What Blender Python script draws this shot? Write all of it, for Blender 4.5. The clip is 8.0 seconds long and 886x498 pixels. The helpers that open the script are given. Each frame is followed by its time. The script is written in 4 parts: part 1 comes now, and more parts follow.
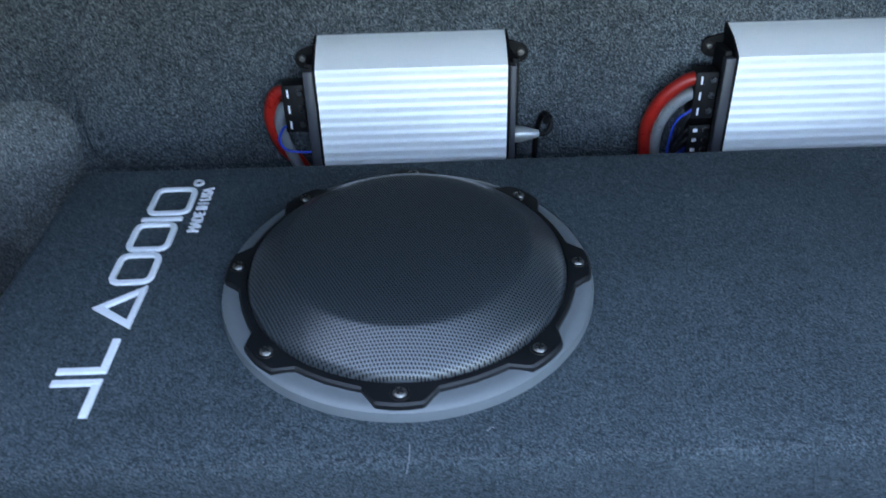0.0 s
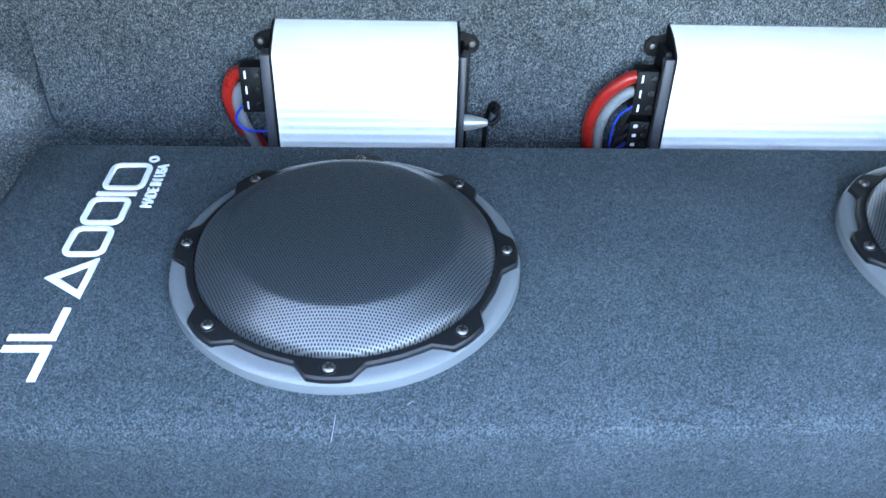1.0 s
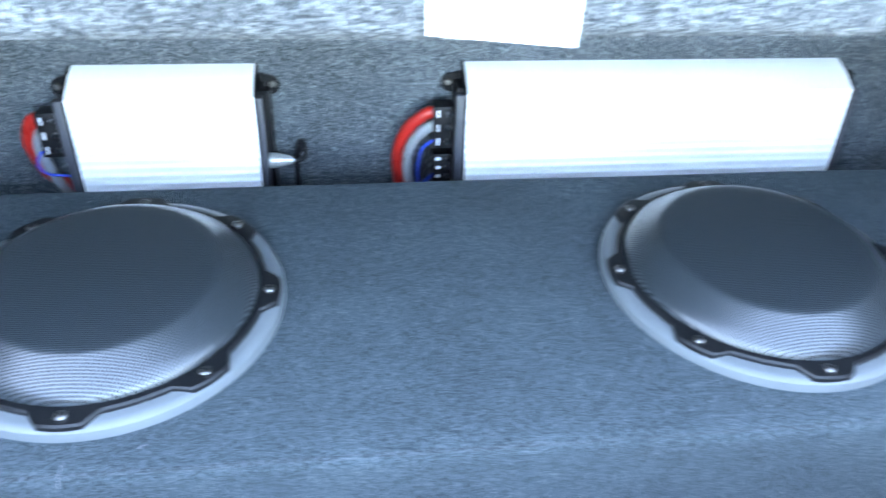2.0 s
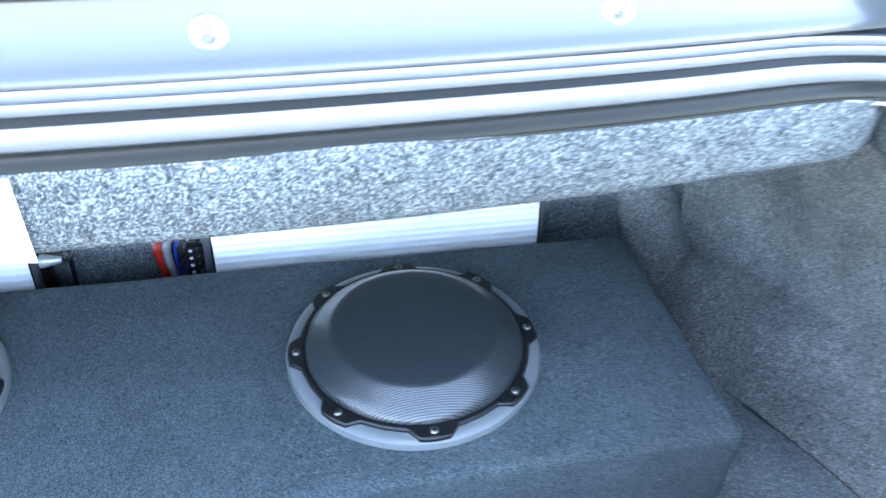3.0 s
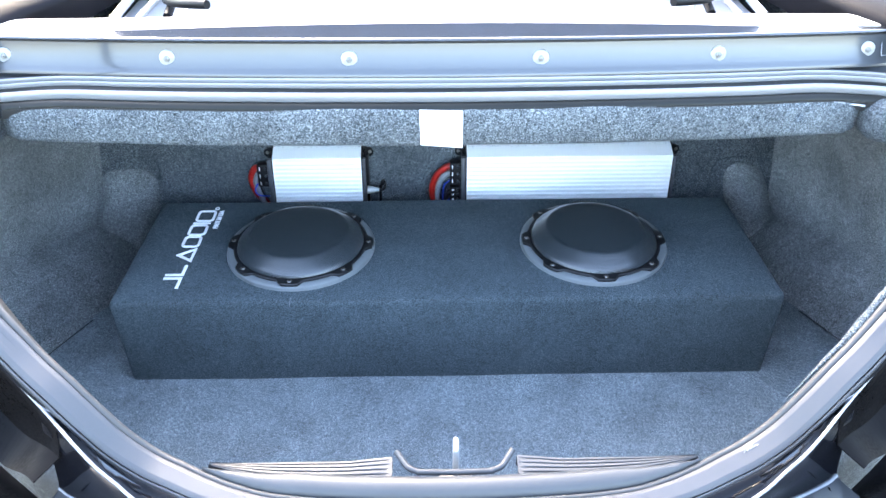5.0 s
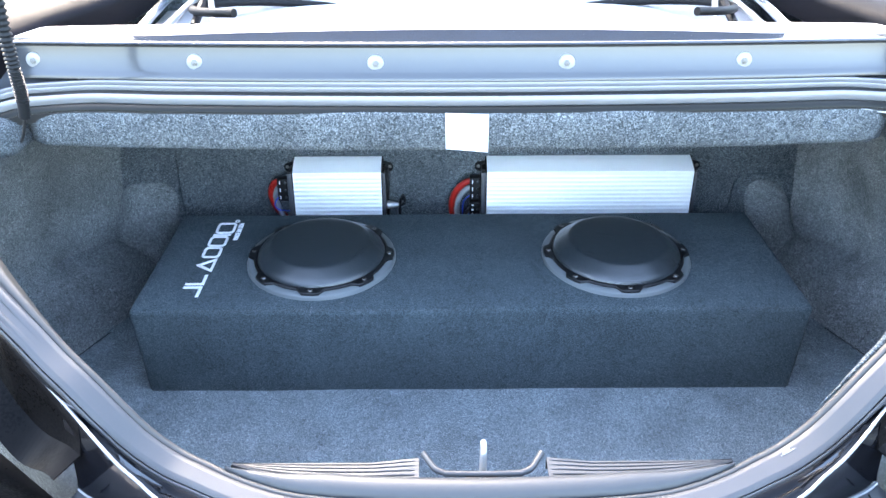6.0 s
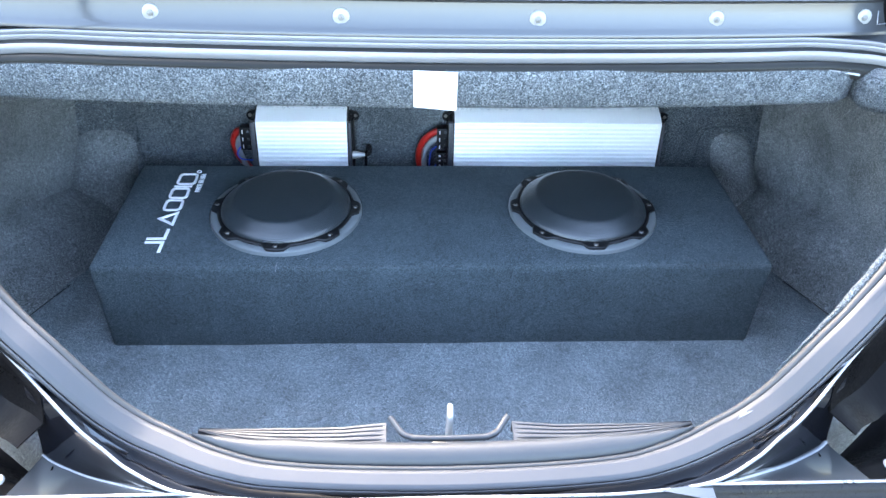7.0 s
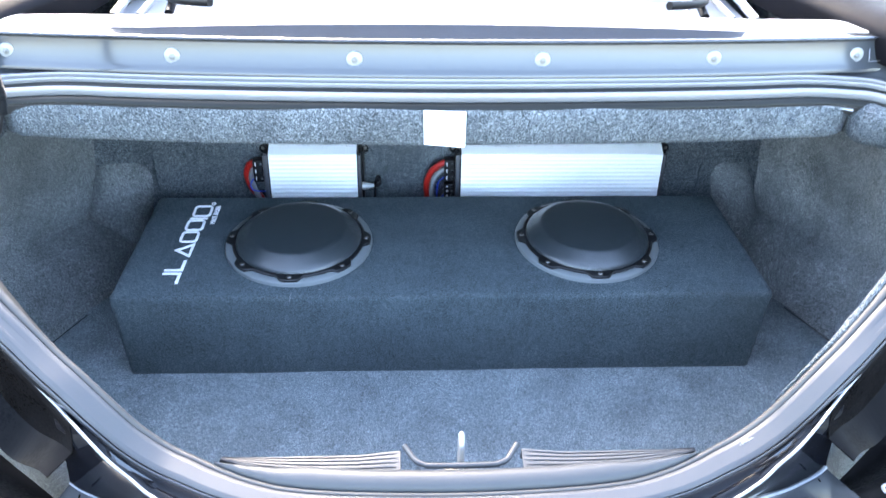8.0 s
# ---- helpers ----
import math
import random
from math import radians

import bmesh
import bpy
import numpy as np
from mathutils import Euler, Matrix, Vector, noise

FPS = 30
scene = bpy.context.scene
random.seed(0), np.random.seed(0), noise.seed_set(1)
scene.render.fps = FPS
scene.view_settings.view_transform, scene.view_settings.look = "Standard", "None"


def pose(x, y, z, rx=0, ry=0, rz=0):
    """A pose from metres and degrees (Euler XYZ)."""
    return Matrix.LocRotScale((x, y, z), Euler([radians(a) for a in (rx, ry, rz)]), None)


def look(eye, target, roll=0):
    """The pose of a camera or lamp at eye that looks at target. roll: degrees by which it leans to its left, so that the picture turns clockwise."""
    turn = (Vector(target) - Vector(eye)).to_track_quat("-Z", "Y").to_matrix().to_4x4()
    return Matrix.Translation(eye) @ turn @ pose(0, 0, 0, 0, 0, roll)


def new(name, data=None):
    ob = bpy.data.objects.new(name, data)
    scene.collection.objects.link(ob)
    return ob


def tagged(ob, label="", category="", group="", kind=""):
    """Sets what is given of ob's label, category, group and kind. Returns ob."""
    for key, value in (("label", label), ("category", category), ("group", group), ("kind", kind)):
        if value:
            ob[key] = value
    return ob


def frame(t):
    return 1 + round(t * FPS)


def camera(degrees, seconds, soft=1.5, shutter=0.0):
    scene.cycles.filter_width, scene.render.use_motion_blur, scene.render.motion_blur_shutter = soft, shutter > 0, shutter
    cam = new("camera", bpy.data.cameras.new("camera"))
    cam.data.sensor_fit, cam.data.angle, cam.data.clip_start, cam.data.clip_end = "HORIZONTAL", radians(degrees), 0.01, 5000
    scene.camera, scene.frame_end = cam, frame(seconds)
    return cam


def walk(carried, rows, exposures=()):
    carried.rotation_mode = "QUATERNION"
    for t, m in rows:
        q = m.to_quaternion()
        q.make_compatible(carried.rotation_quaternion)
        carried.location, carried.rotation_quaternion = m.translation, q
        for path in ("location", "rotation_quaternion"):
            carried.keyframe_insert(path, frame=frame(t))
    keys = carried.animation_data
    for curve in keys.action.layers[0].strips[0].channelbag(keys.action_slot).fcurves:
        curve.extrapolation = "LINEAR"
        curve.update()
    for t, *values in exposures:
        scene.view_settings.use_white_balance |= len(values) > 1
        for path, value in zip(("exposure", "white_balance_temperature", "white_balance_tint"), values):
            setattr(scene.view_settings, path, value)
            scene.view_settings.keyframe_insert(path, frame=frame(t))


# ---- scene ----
cam = camera(60.0, 8.0, 1.5, 0.35)
SKY, SUN = 0.15, 0.22
EXPOSURES = [(s, e + (2.15 if s > 0.3 else 2.0), 7400 if s < 0.3 else 7250 if s < 5 else 7050, 10) for s, e in ((0.0, 1.84), (0.5, 2.4), (1.0, 2.95), (1.5, 3.15), (2.2, 3.2), (3.4, 2.5), (4.0, 2.4), (5.5, 2.18), (7.0, 2.10), (8.0, 2.2))]
PATH = [
    (0, (-0.269, -0.319, 0.611), (-0.249, 1.264, -0.611), -1.5),
    (0.5, (-0.247, -0.314, 0.6), (-0.177, 1.214, -0.688), 1.1),
    (1, (-0.236, -0.345, 0.646), (-0.154, 1.19, -0.633), 2.1),
    (1.5, (-0.205, -0.34, 0.667), (-0.144, 1.192, -0.617), 1.3),
    (2, (-0.073, -0.366, 0.677), (0.15, 1.194, -0.555), 2.9),
    (2.2, (-0.017, -0.385, 0.699), (0.277, 1.169, -0.525), 3.8),
    (3.3, (0.24, -0.597, 0.903), (0.554, 0.996, -0.265), 1.2),
    (3.5, (0.218, -0.703, 0.927), (0.378, 0.937, -0.208), -0.7),
    (4, (0.029, -0.945, 1.02), (0.085, 0.709, -0.104), -1.2),
    (4.2, (-0.018, -1.069, 1.04), (0.041, 0.6, -0.06), 0.1),
    (5.3, (-0.031, -1.159, 1.103), (-0.003, 0.486, -0.035), -0.0),
    (5.5, (-0.039, -1.157, 1.101), (-0.013, 0.484, -0.043), 0.2),
    (6, (-0.052, -1.176, 1.046), (-0.039, 0.531, 0.004), -0.1),
    (6.5, (-0.052, -1.156, 1.066), (0.067, 0.466, -0.098), 2.4),
    (7, (-0.055, -1.145, 1.077), (0.048, 0.464, -0.108), 2.0),
    (7.5, (-0.058, -1.144, 1.089), (0.022, 0.455, -0.111), 0.6),
    (8, (-0.068, -1.17, 1.118), (0.027, 0.47, -0.023), 1.5),
]
walk(cam, [(t, look(eye, target, roll)) for t, eye, target, roll in PATH], EXPOSURES)

# ---- light ----
world = bpy.data.worlds.new("sky")
scene.world = world
world.use_nodes = True
wn = world.node_tree.nodes
sky = wn.new("ShaderNodeTexSky")
sky.sky_type = "NISHITA"
sky.sun_disc = False
sky.sun_elevation = radians(41)
sky.sun_rotation = radians(337)
sky.air_density, sky.dust_density, sky.ozone_density = 1.0, 2.6, 1.5
wn["Background"].inputs["Strength"].default_value = SKY
world.node_tree.links.new(sky.outputs["Color"], wn["Background"].inputs["Color"])

sun_data = bpy.data.lights.new("sun", "SUN")
sun_data.energy, sun_data.angle, sun_data.color = SUN, radians(12), (1.0, 0.95, 0.88)
sun = new("sun", sun_data)
sun.matrix_world = look((0, 0, 0), Vector((0.30, -0.70, -0.65)))

# ---- materials ----


def material(name, base=(0.5, 0.5, 0.5), rough=0.5, metal=0.0, spec=0.5, coat=0.0):
    m = bpy.data.materials.new(name)
    m.use_nodes = True
    b = m.node_tree.nodes["Principled BSDF"]
    b.inputs["Base Color"].default_value = (*base, 1)
    b.inputs["Roughness"].default_value = rough
    b.inputs["Metallic"].default_value = metal
    b.inputs["Specular IOR Level"].default_value = spec
    b.inputs["Coat Weight"].default_value = coat
    b.inputs["Coat Roughness"].default_value = 0.04
    return m


def node(m, kind, **values):
    n = m.node_tree.nodes.new(kind)
    for k, v in values.items():
        n.inputs[k].default_value = v
    return n


def link(m, a, b):
    m.node_tree.links.new(a, b)


def coords(m):
    return node(m, "ShaderNodeTexCoord").outputs["Object"]


def ramp(m, fac, stops):
    r = node(m, "ShaderNodeValToRGB")
    e = r.color_ramp.elements
    for n, (at, c) in enumerate(stops):
        if n > 1:
            e.new(at)
        e[n].position, e[n].color = at, (*c, 1)
    link(m, fac, r.inputs["Fac"])
    return r.outputs["Color"]


def mixed(m, a, b, fac, how="MIX"):
    n = m.node_tree.nodes.new("ShaderNodeMix")
    n.data_type, n.blend_type = "RGBA", how
    for value, slot in ((fac, 0), (a, 6), (b, 7)):
        if hasattr(value, "is_linked"):
            link(m, value, n.inputs[slot])
        else:
            n.inputs[slot].default_value = value
    return n.outputs[2]


def bump(m, height, strength, distance, after=None):
    n = node(m, "ShaderNodeBump", Strength=strength, Distance=distance)
    link(m, height, n.inputs["Height"])
    if after:
        link(m, after, n.inputs["Normal"])
    link(m, n.outputs["Normal"], m.node_tree.nodes["Principled BSDF"].inputs["Normal"])
    return n.outputs["Normal"]


def carpet(name, dark, mid, light, scale, contrast, lint=0.0, large=0.25, sheen=0.06):
    """Needle-felt carpet: tangled fibres of several greys, matted patches and lint."""
    m = material(name, mid, 0.95, 0, 0.15)
    b = m.node_tree.nodes["Principled BSDF"]
    p = coords(m)
    fibre = node(m, "ShaderNodeTexNoise", Scale=scale, Detail=3.0, Roughness=0.65, Distortion=2.2)
    link(m, p, fibre.inputs["Vector"])
    grain = node(m, "ShaderNodeTexNoise", Scale=scale * 2.7, Detail=2.0, Roughness=0.7, Distortion=0.6)
    link(m, p, grain.inputs["Vector"])
    both = mixed(m, fibre.outputs["Fac"], grain.outputs["Fac"], 0.45)
    c = ramp(m, both, ((0.5 - contrast, dark), (0.5, mid), (0.5 + contrast, light)))
    patch = node(m, "ShaderNodeTexNoise", Scale=9.0, Detail=4.0, Roughness=0.6)
    link(m, p, patch.inputs["Vector"])
    worn = ramp(m, patch.outputs["Fac"], ((0.3, (1 - large,) * 3), (0.7, (1 + large,) * 3)))
    c = mixed(m, c, worn, 1.0, "MULTIPLY")
    if lint:
        spots = node(m, "ShaderNodeTexVoronoi", Scale=42.0, Randomness=1.0)
        link(m, p, spots.inputs["Vector"])
        dots = ramp(m, spots.outputs["Distance"], ((0.0, (lint,) * 3), (0.07, (0, 0, 0))))
        c = mixed(m, c, (0.55, 0.56, 0.58, 1), dots)
    link(m, c, b.inputs["Base Color"])
    b.inputs["Sheen Weight"].default_value = sheen
    b.inputs["Sheen Roughness"].default_value = 0.5
    b.inputs["Sheen Tint"].default_value = (0.7, 0.85, 1.0, 1)
    bump(m, both, 0.9, 0.004)
    return m


def speckled(name, base, rough, metal=0.0, spec=0.5, coat=0.0, scale=60.0, amount=0.15, relief=0.0):
    """A plain surface with faint wear in its colour and gloss."""
    m = material(name, base, rough, metal, spec, coat)
    b = m.node_tree.nodes["Principled BSDF"]
    p = coords(m)
    fine = node(m, "ShaderNodeTexNoise", Scale=scale * 8, Detail=4.0)
    wide = node(m, "ShaderNodeTexNoise", Scale=scale * 0.3, Detail=5.0, Roughness=0.65)
    for n in (fine, wide):
        link(m, p, n.inputs["Vector"])
    v = mixed(m, wide.outputs["Fac"], fine.outputs["Fac"], 0.4)
    lo, hi = (tuple(min(1, c * k) for c in base) for k in (1 - amount, 1 + amount))
    link(m, ramp(m, v, ((0.3, lo), (0.7, hi))), b.inputs["Base Color"])
    link(m, ramp(m, v, ((0.3, (max(0.02, rough * (1 - amount)),) * 3), (0.7, (min(1, rough * (1 + amount)),) * 3))), b.inputs["Roughness"])
    if relief:
        bump(m, fine.outputs["Fac"], 0.5, relief)
    return m


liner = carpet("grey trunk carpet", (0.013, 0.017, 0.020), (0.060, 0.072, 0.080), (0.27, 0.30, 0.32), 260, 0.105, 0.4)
pale_liner = carpet("pale shelf carpet", (0.018, 0.0215, 0.0235), (0.082, 0.094, 0.100), (0.27, 0.29, 0.30), 180, 0.11, 0.1)
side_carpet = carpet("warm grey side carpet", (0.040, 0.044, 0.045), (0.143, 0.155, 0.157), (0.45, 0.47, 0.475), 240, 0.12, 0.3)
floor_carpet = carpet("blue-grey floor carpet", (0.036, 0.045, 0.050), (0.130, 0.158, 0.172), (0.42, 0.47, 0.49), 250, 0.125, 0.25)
worn_carpet = carpet("worn charcoal carpet", (0.015, 0.021, 0.024), (0.048, 0.064, 0.072), (0.13, 0.155, 0.17), 270, 0.10, 0.0, 0.3)
box_carpet = carpet("charcoal box carpet", (0.016, 0.0245, 0.028), (0.043, 0.062, 0.071), (0.125, 0.152, 0.165), 290, 0.10, 0.14, 0.18)
silver = speckled("satin silver aluminium", (0.95, 0.955, 0.96), 0.42, 0.12, amount=0.02)
black_cap = speckled("black moulded plastic", (0.006, 0.006, 0.007), 0.5, 0, 0.18, amount=0.3, relief=0.0003)
grey_cap = speckled("dark grey end cap", (0.050, 0.052, 0.062), 0.40, 0, 0.4, amount=0.1)
ring_grey = speckled("grey satin trim ring", (0.135, 0.150, 0.156), 0.36, amount=0.08, relief=0.0002)
frame_black = speckled("black grille frame", (0.0075, 0.0080, 0.0090), 0.42, 0, 0.35, amount=0.2, relief=0.0004)
steel = speckled("worn zinc screw", (0.20, 0.195, 0.185), 0.42, 1.0, amount=0.25)
pale_steel = speckled("pale zinc bolt", (0.22, 0.215, 0.20), 0.45, 0.4, amount=0.2)
chrome = speckled("bright steel", (0.75, 0.76, 0.78), 0.15, 1.0, amount=0.08)
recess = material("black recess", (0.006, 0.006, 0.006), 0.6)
paint = speckled("black car paint", (0.006, 0.0065, 0.009), 0.12, 0, 0.6, 1.0, amount=0.3)
# Black paint with part of the sky's reflection put into its base colour.
deck_paint = speckled("black deck paint paled for sky reflection", (0.037, 0.042, 0.048), 0.42, 0, 0.4, 1.0, amount=0.05)
matt_black = speckled("dull black panel", (0.005, 0.0045, 0.006), 0.55, 0, 0.10, amount=0.3)
bumper_black = speckled("dirty black bumper", (0.010, 0.010, 0.011), 0.42, 0, 0.18, amount=0.8, scale=50.0, relief=0.0004)
pocket_black = speckled("dusty black pocket", (0.0035, 0.0032, 0.0036), 0.45, 0, 0.05, amount=0.8, scale=30.0)
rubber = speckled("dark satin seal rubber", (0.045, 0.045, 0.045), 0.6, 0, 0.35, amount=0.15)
shaded_rubber = speckled("satin seal rubber, shade in its black", (0.0085, 0.0090, 0.0075), 0.40, 0, 0.2, amount=0.25)
dark_rubber = speckled("dark rubber", (0.03, 0.029, 0.028), 0.5, amount=0.15)
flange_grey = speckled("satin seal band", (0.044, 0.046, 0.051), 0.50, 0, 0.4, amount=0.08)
scuff_plastic = speckled("grey sill plastic", (0.036, 0.039, 0.043), 0.44, 0, 0.4, amount=0.08, relief=0.0002)
paper = speckled("white paper", (0.74, 0.73, 0.715), 0.7, amount=0.03)
white_thread = speckled("white embroidery", (0.8, 0.81, 0.84), 0.6, amount=0.08, relief=0.0006)
washer_white = speckled("pale plated washer", (0.33, 0.33, 0.318), 0.5, 0.15, amount=0.15)
red_cable = speckled("red cable sleeve", (0.36, 0.016, 0.012), 0.3, amount=0.2)
grey_cable = speckled("smoke grey cable sleeve", (0.22, 0.23, 0.24), 0.3, amount=0.2)
blue_cable = speckled("blue wire", (0.01, 0.06, 0.5), 0.3, amount=0.2)
black_cable = speckled("black wire", (0.012, 0.012, 0.012), 0.4, amount=0.2)
loom_black = speckled("black ribbed loom", (0.012, 0.013, 0.014), 0.5, 0, 0.2, amount=0.2)
shaded_cream = speckled("pale roof vinyl dimmed for shade", (0.50, 0.48, 0.47), 0.6, amount=0.06, relief=0.0005)
cream = speckled("pale cream vinyl", (0.68, 0.65, 0.6), 0.55, amount=0.05, relief=0.0005)
hump_blue = speckled("dark blue-grey hump surface", (0.040, 0.056, 0.084), 0.85, 0, 0.2, amount=0.2, scale=40.0, relief=0.0006)
lint_grey = speckled("grey lint", (0.22, 0.23, 0.25), 0.8, amount=0.2)
paint.node_tree.nodes["Principled BSDF"].inputs["Coat IOR"].default_value = 1.5
deck_paint.node_tree.nodes["Principled BSDF"].inputs["Coat IOR"].default_value = 1.45
deck_paint.node_tree.nodes["Principled BSDF"].inputs["Coat Roughness"].default_value = 0.12
# Paler than the sill band: the ridges' sky highlights are in this colour.
deck_flange = speckled("satin deck flange, highlights in its colour", (0.22, 0.22, 0.227), 0.40, 0, 0.5, amount=0.06)
deck_top_paint = speckled("glossy black deck top paint", (0.022, 0.024, 0.028), 0.10, 0, 0.3, 1.0, amount=0.1)
deck_top_paint.node_tree.nodes["Principled BSDF"].inputs["Coat IOR"].default_value = 1.55
deck_top_paint.node_tree.nodes["Principled BSDF"].inputs["Coat Roughness"].default_value = 0.05
# Bare metal, and the painted sky highlights along lip, flange and bumper.
bright_edge = speckled("bright edge metal and painted highlights", (0.34, 0.35, 0.37), 0.34, 0.7, amount=0.35, scale=20.0)
plug_metal = speckled("satin plug metal", (0.5, 0.5, 0.49), 0.32, 0.45, amount=0.1)
asphalt = speckled("worn grey asphalt", (0.075, 0.074, 0.072), 0.9, amount=0.3, scale=3.0, relief=0.002)


def mesh_screen():
    """Black steel sheet with a close hexagonal pattern of punched holes."""
    m = material("perforated black steel", (0.05, 0.052, 0.058), 0.32, 0.0, 0.8)
    b = m.node_tree.nodes["Principled BSDF"]
    p = coords(m)
    fields = []
    for shift in (0.0, 0.5):
        move = node(m, "ShaderNodeMapping")
        move.inputs["Scale"].default_value = (1 / 0.0026, 1 / 0.0045, 0)
        move.inputs["Location"].default_value = (shift, shift, 0)
        link(m, p, move.inputs["Vector"])
        cell = m.node_tree.nodes.new("ShaderNodeVectorMath")
        cell.operation = "FRACTION"
        link(m, move.outputs["Vector"], cell.inputs[0])
        mid = m.node_tree.nodes.new("ShaderNodeVectorMath")
        mid.operation = "SUBTRACT"
        mid.inputs[1].default_value = (0.5, 0.5, 0)
        link(m, cell.outputs[0], mid.inputs[0])
        size = m.node_tree.nodes.new("ShaderNodeVectorMath")
        size.operation = "MULTIPLY"
        size.inputs[1].default_value = (1.0, 1.73, 0)
        link(m, mid.outputs[0], size.inputs[0])
        far = m.node_tree.nodes.new("ShaderNodeVectorMath")
        far.operation = "LENGTH"
        link(m, size.outputs[0], far.inputs[0])
        fields.append(far.outputs["Value"])
    least = m.node_tree.nodes.new("ShaderNodeMath")
    least.operation = "MINIMUM"
    link(m, fields[0], least.inputs[0])
    link(m, fields[1], least.inputs[1])
    hole = ramp(m, least.outputs[0], ((0.24, (0, 0, 0)), (0.37, (1, 1, 1))))
    link(m, mixed(m, (0.004, 0.0052, 0.0062, 1), (0.034, 0.042, 0.048, 1), hole), b.inputs["Base Color"])
    link(m, mixed(m, (0.2, 0.2, 0.2, 1), (1.0, 1.0, 1.0, 1), hole), b.inputs["Specular IOR Level"])
    bump(m, hole, 0.15, 0.0003)
    return m


screen = mesh_screen()

# ---- building blocks ----


def shown(name, bm, mat, parent=None, label="", smooth=40, at=None):
    me = bpy.data.meshes.new(name)
    bmesh.ops.recalc_face_normals(bm, faces=bm.faces)
    for f in bm.faces:
        f.smooth = True
    for e in bm.edges:
        e.smooth = e.calc_face_angle(0) < radians(smooth)
    bm.to_mesh(me)
    bm.free()
    me.materials.append(mat)
    ob = new(name, me)
    if at is not None:
        ob.matrix_basis = at
    if parent:
        ob.parent = parent
    if label:
        ob["label"] = label
    return ob


def part(name, bm, mat, parent, label="", smooth=40):
    return shown(name, bm, mat, parent, label, smooth)


def thing(name, label, category, group="", at=(0, 0, 0)):
    e = new(name)
    e.empty_display_size = 0.05
    e.location = at
    return tagged(e, label, category, group)


def box(x0, x1, y0, y1, z0, z1, bevel=0.0, segments=2, m=None):
    bm = bmesh.new()
    bmesh.ops.create_cube(bm, size=1)
    bmesh.ops.transform(bm, verts=bm.verts, matrix=Matrix.Translation(((x0 + x1) / 2, (y0 + y1) / 2, (z0 + z1) / 2)) @ Matrix.Diagonal((x1 - x0, y1 - y0, z1 - z0, 1)))
    if bevel:
        bmesh.ops.bevel(bm, geom=bm.edges, offset=bevel, segments=segments, profile=0.5, affect="EDGES")
    if m is not None:
        bmesh.ops.transform(bm, verts=bm.verts, matrix=m)
    return bm


def turned(profile, steps=96, closed=False):
    """A body of revolution about z from (radius, height) pairs."""
    bm = bmesh.new()
    rings = []
    for r, z in profile:
        if r < 1e-6:
            rings.append([bm.verts.new((0, 0, z))])
        else:
            rings.append([bm.verts.new((r * math.cos(a), r * math.sin(a), z)) for a in (2 * math.pi * k / steps for k in range(steps))])
    pairs = list(zip(rings, rings[1:]))
    if closed:
        pairs.append((rings[-1], rings[0]))
    for a, b in pairs:
        for k in range(steps):
            j = (k + 1) % steps
            q = [a[k % len(a)], a[j % len(a)], b[j % len(b)], b[k % len(b)]]
            q = list(dict.fromkeys(q))
            if len(q) > 2:
                bm.faces.new(q)
    return bm


def swept(path, frames, profile, loop=False, closed=True, caps=True):
    """Sweeps a profile of (side, up) pairs along the path, by the two axes that frames gives at each point."""
    bm = bmesh.new()
    rows = []
    for p, (side, up) in zip(path, frames):
        rows.append([bm.verts.new(p + side * a + up * b) for a, b in profile])
    n = len(profile)
    steps = len(rows) if loop else len(rows) - 1
    for i in range(steps):
        a, b = rows[i], rows[(i + 1) % len(rows)]
        for k in range(n if closed else n - 1):
            j = (k + 1) % n
            bm.faces.new((a[k], a[j], b[j], b[k]))
    if caps and closed and not loop:
        bm.faces.new(rows[0])
        bm.faces.new(rows[-1])
    return bm


def smooth_path(points, steps=8, loop=False):
    """Catmull-Rom through a few points."""
    pts = [Vector(p) for p in points]
    n = len(pts)
    out = []
    for i in range(n if loop else n - 1):
        p0 = pts[(i - 1) % n] if loop or i > 0 else pts[0] * 2 - pts[1]
        p1, p2 = pts[i], pts[(i + 1) % n]
        p3 = pts[(i + 2) % n] if loop or i + 2 < n else pts[-1] * 2 - pts[-2]
        for s in range(steps):
            t = s / steps
            out.append(0.5 * ((2 * p1) + (p2 - p0) * t + (2 * p0 - 5 * p1 + 4 * p2 - p3) * t * t + (3 * p1 - p0 - 3 * p2 + p3) * t ** 3))
    if not loop:
        out.append(pts[-1])
    return out


def tube_frames(path, hint=Vector((0.3, 0.2, 1))):
    fr = []
    for i, p in enumerate(path):
        t = (path[min(i + 1, len(path) - 1)] - path[max(i - 1, 0)]).normalized()
        side = t.cross(hint)
        if side.length < 1e-4:
            side = t.cross(Vector((1, 0, 0)))
        side.normalize()
        fr.append((side, side.cross(t).normalized()))
    return fr


def circle(r, n=12, squash=1.0):
    return [(r * math.cos(2 * math.pi * k / n), r * squash * math.sin(2 * math.pi * k / n)) for k in range(n)]


def tube(points, r, steps=8, n=12):
    path = smooth_path(points, steps)
    return swept(path, tube_frames(path), circle(r, n))


def joined(*bms):
    bm = bms[0]
    for other in bms[1:]:
        me = bpy.data.meshes.new("piece")
        other.to_mesh(me)
        other.free()
        bm.from_mesh(me)
        bpy.data.meshes.remove(me)
    return bm


def grid_surface(rows):
    bm = bmesh.new()
    vs = [[bm.verts.new(p) for p in row] for row in rows]
    for a, b in zip(vs, vs[1:]):
        for k in range(len(a) - 1):
            bm.faces.new((a[k], a[k + 1], b[k + 1], b[k]))
    return bm


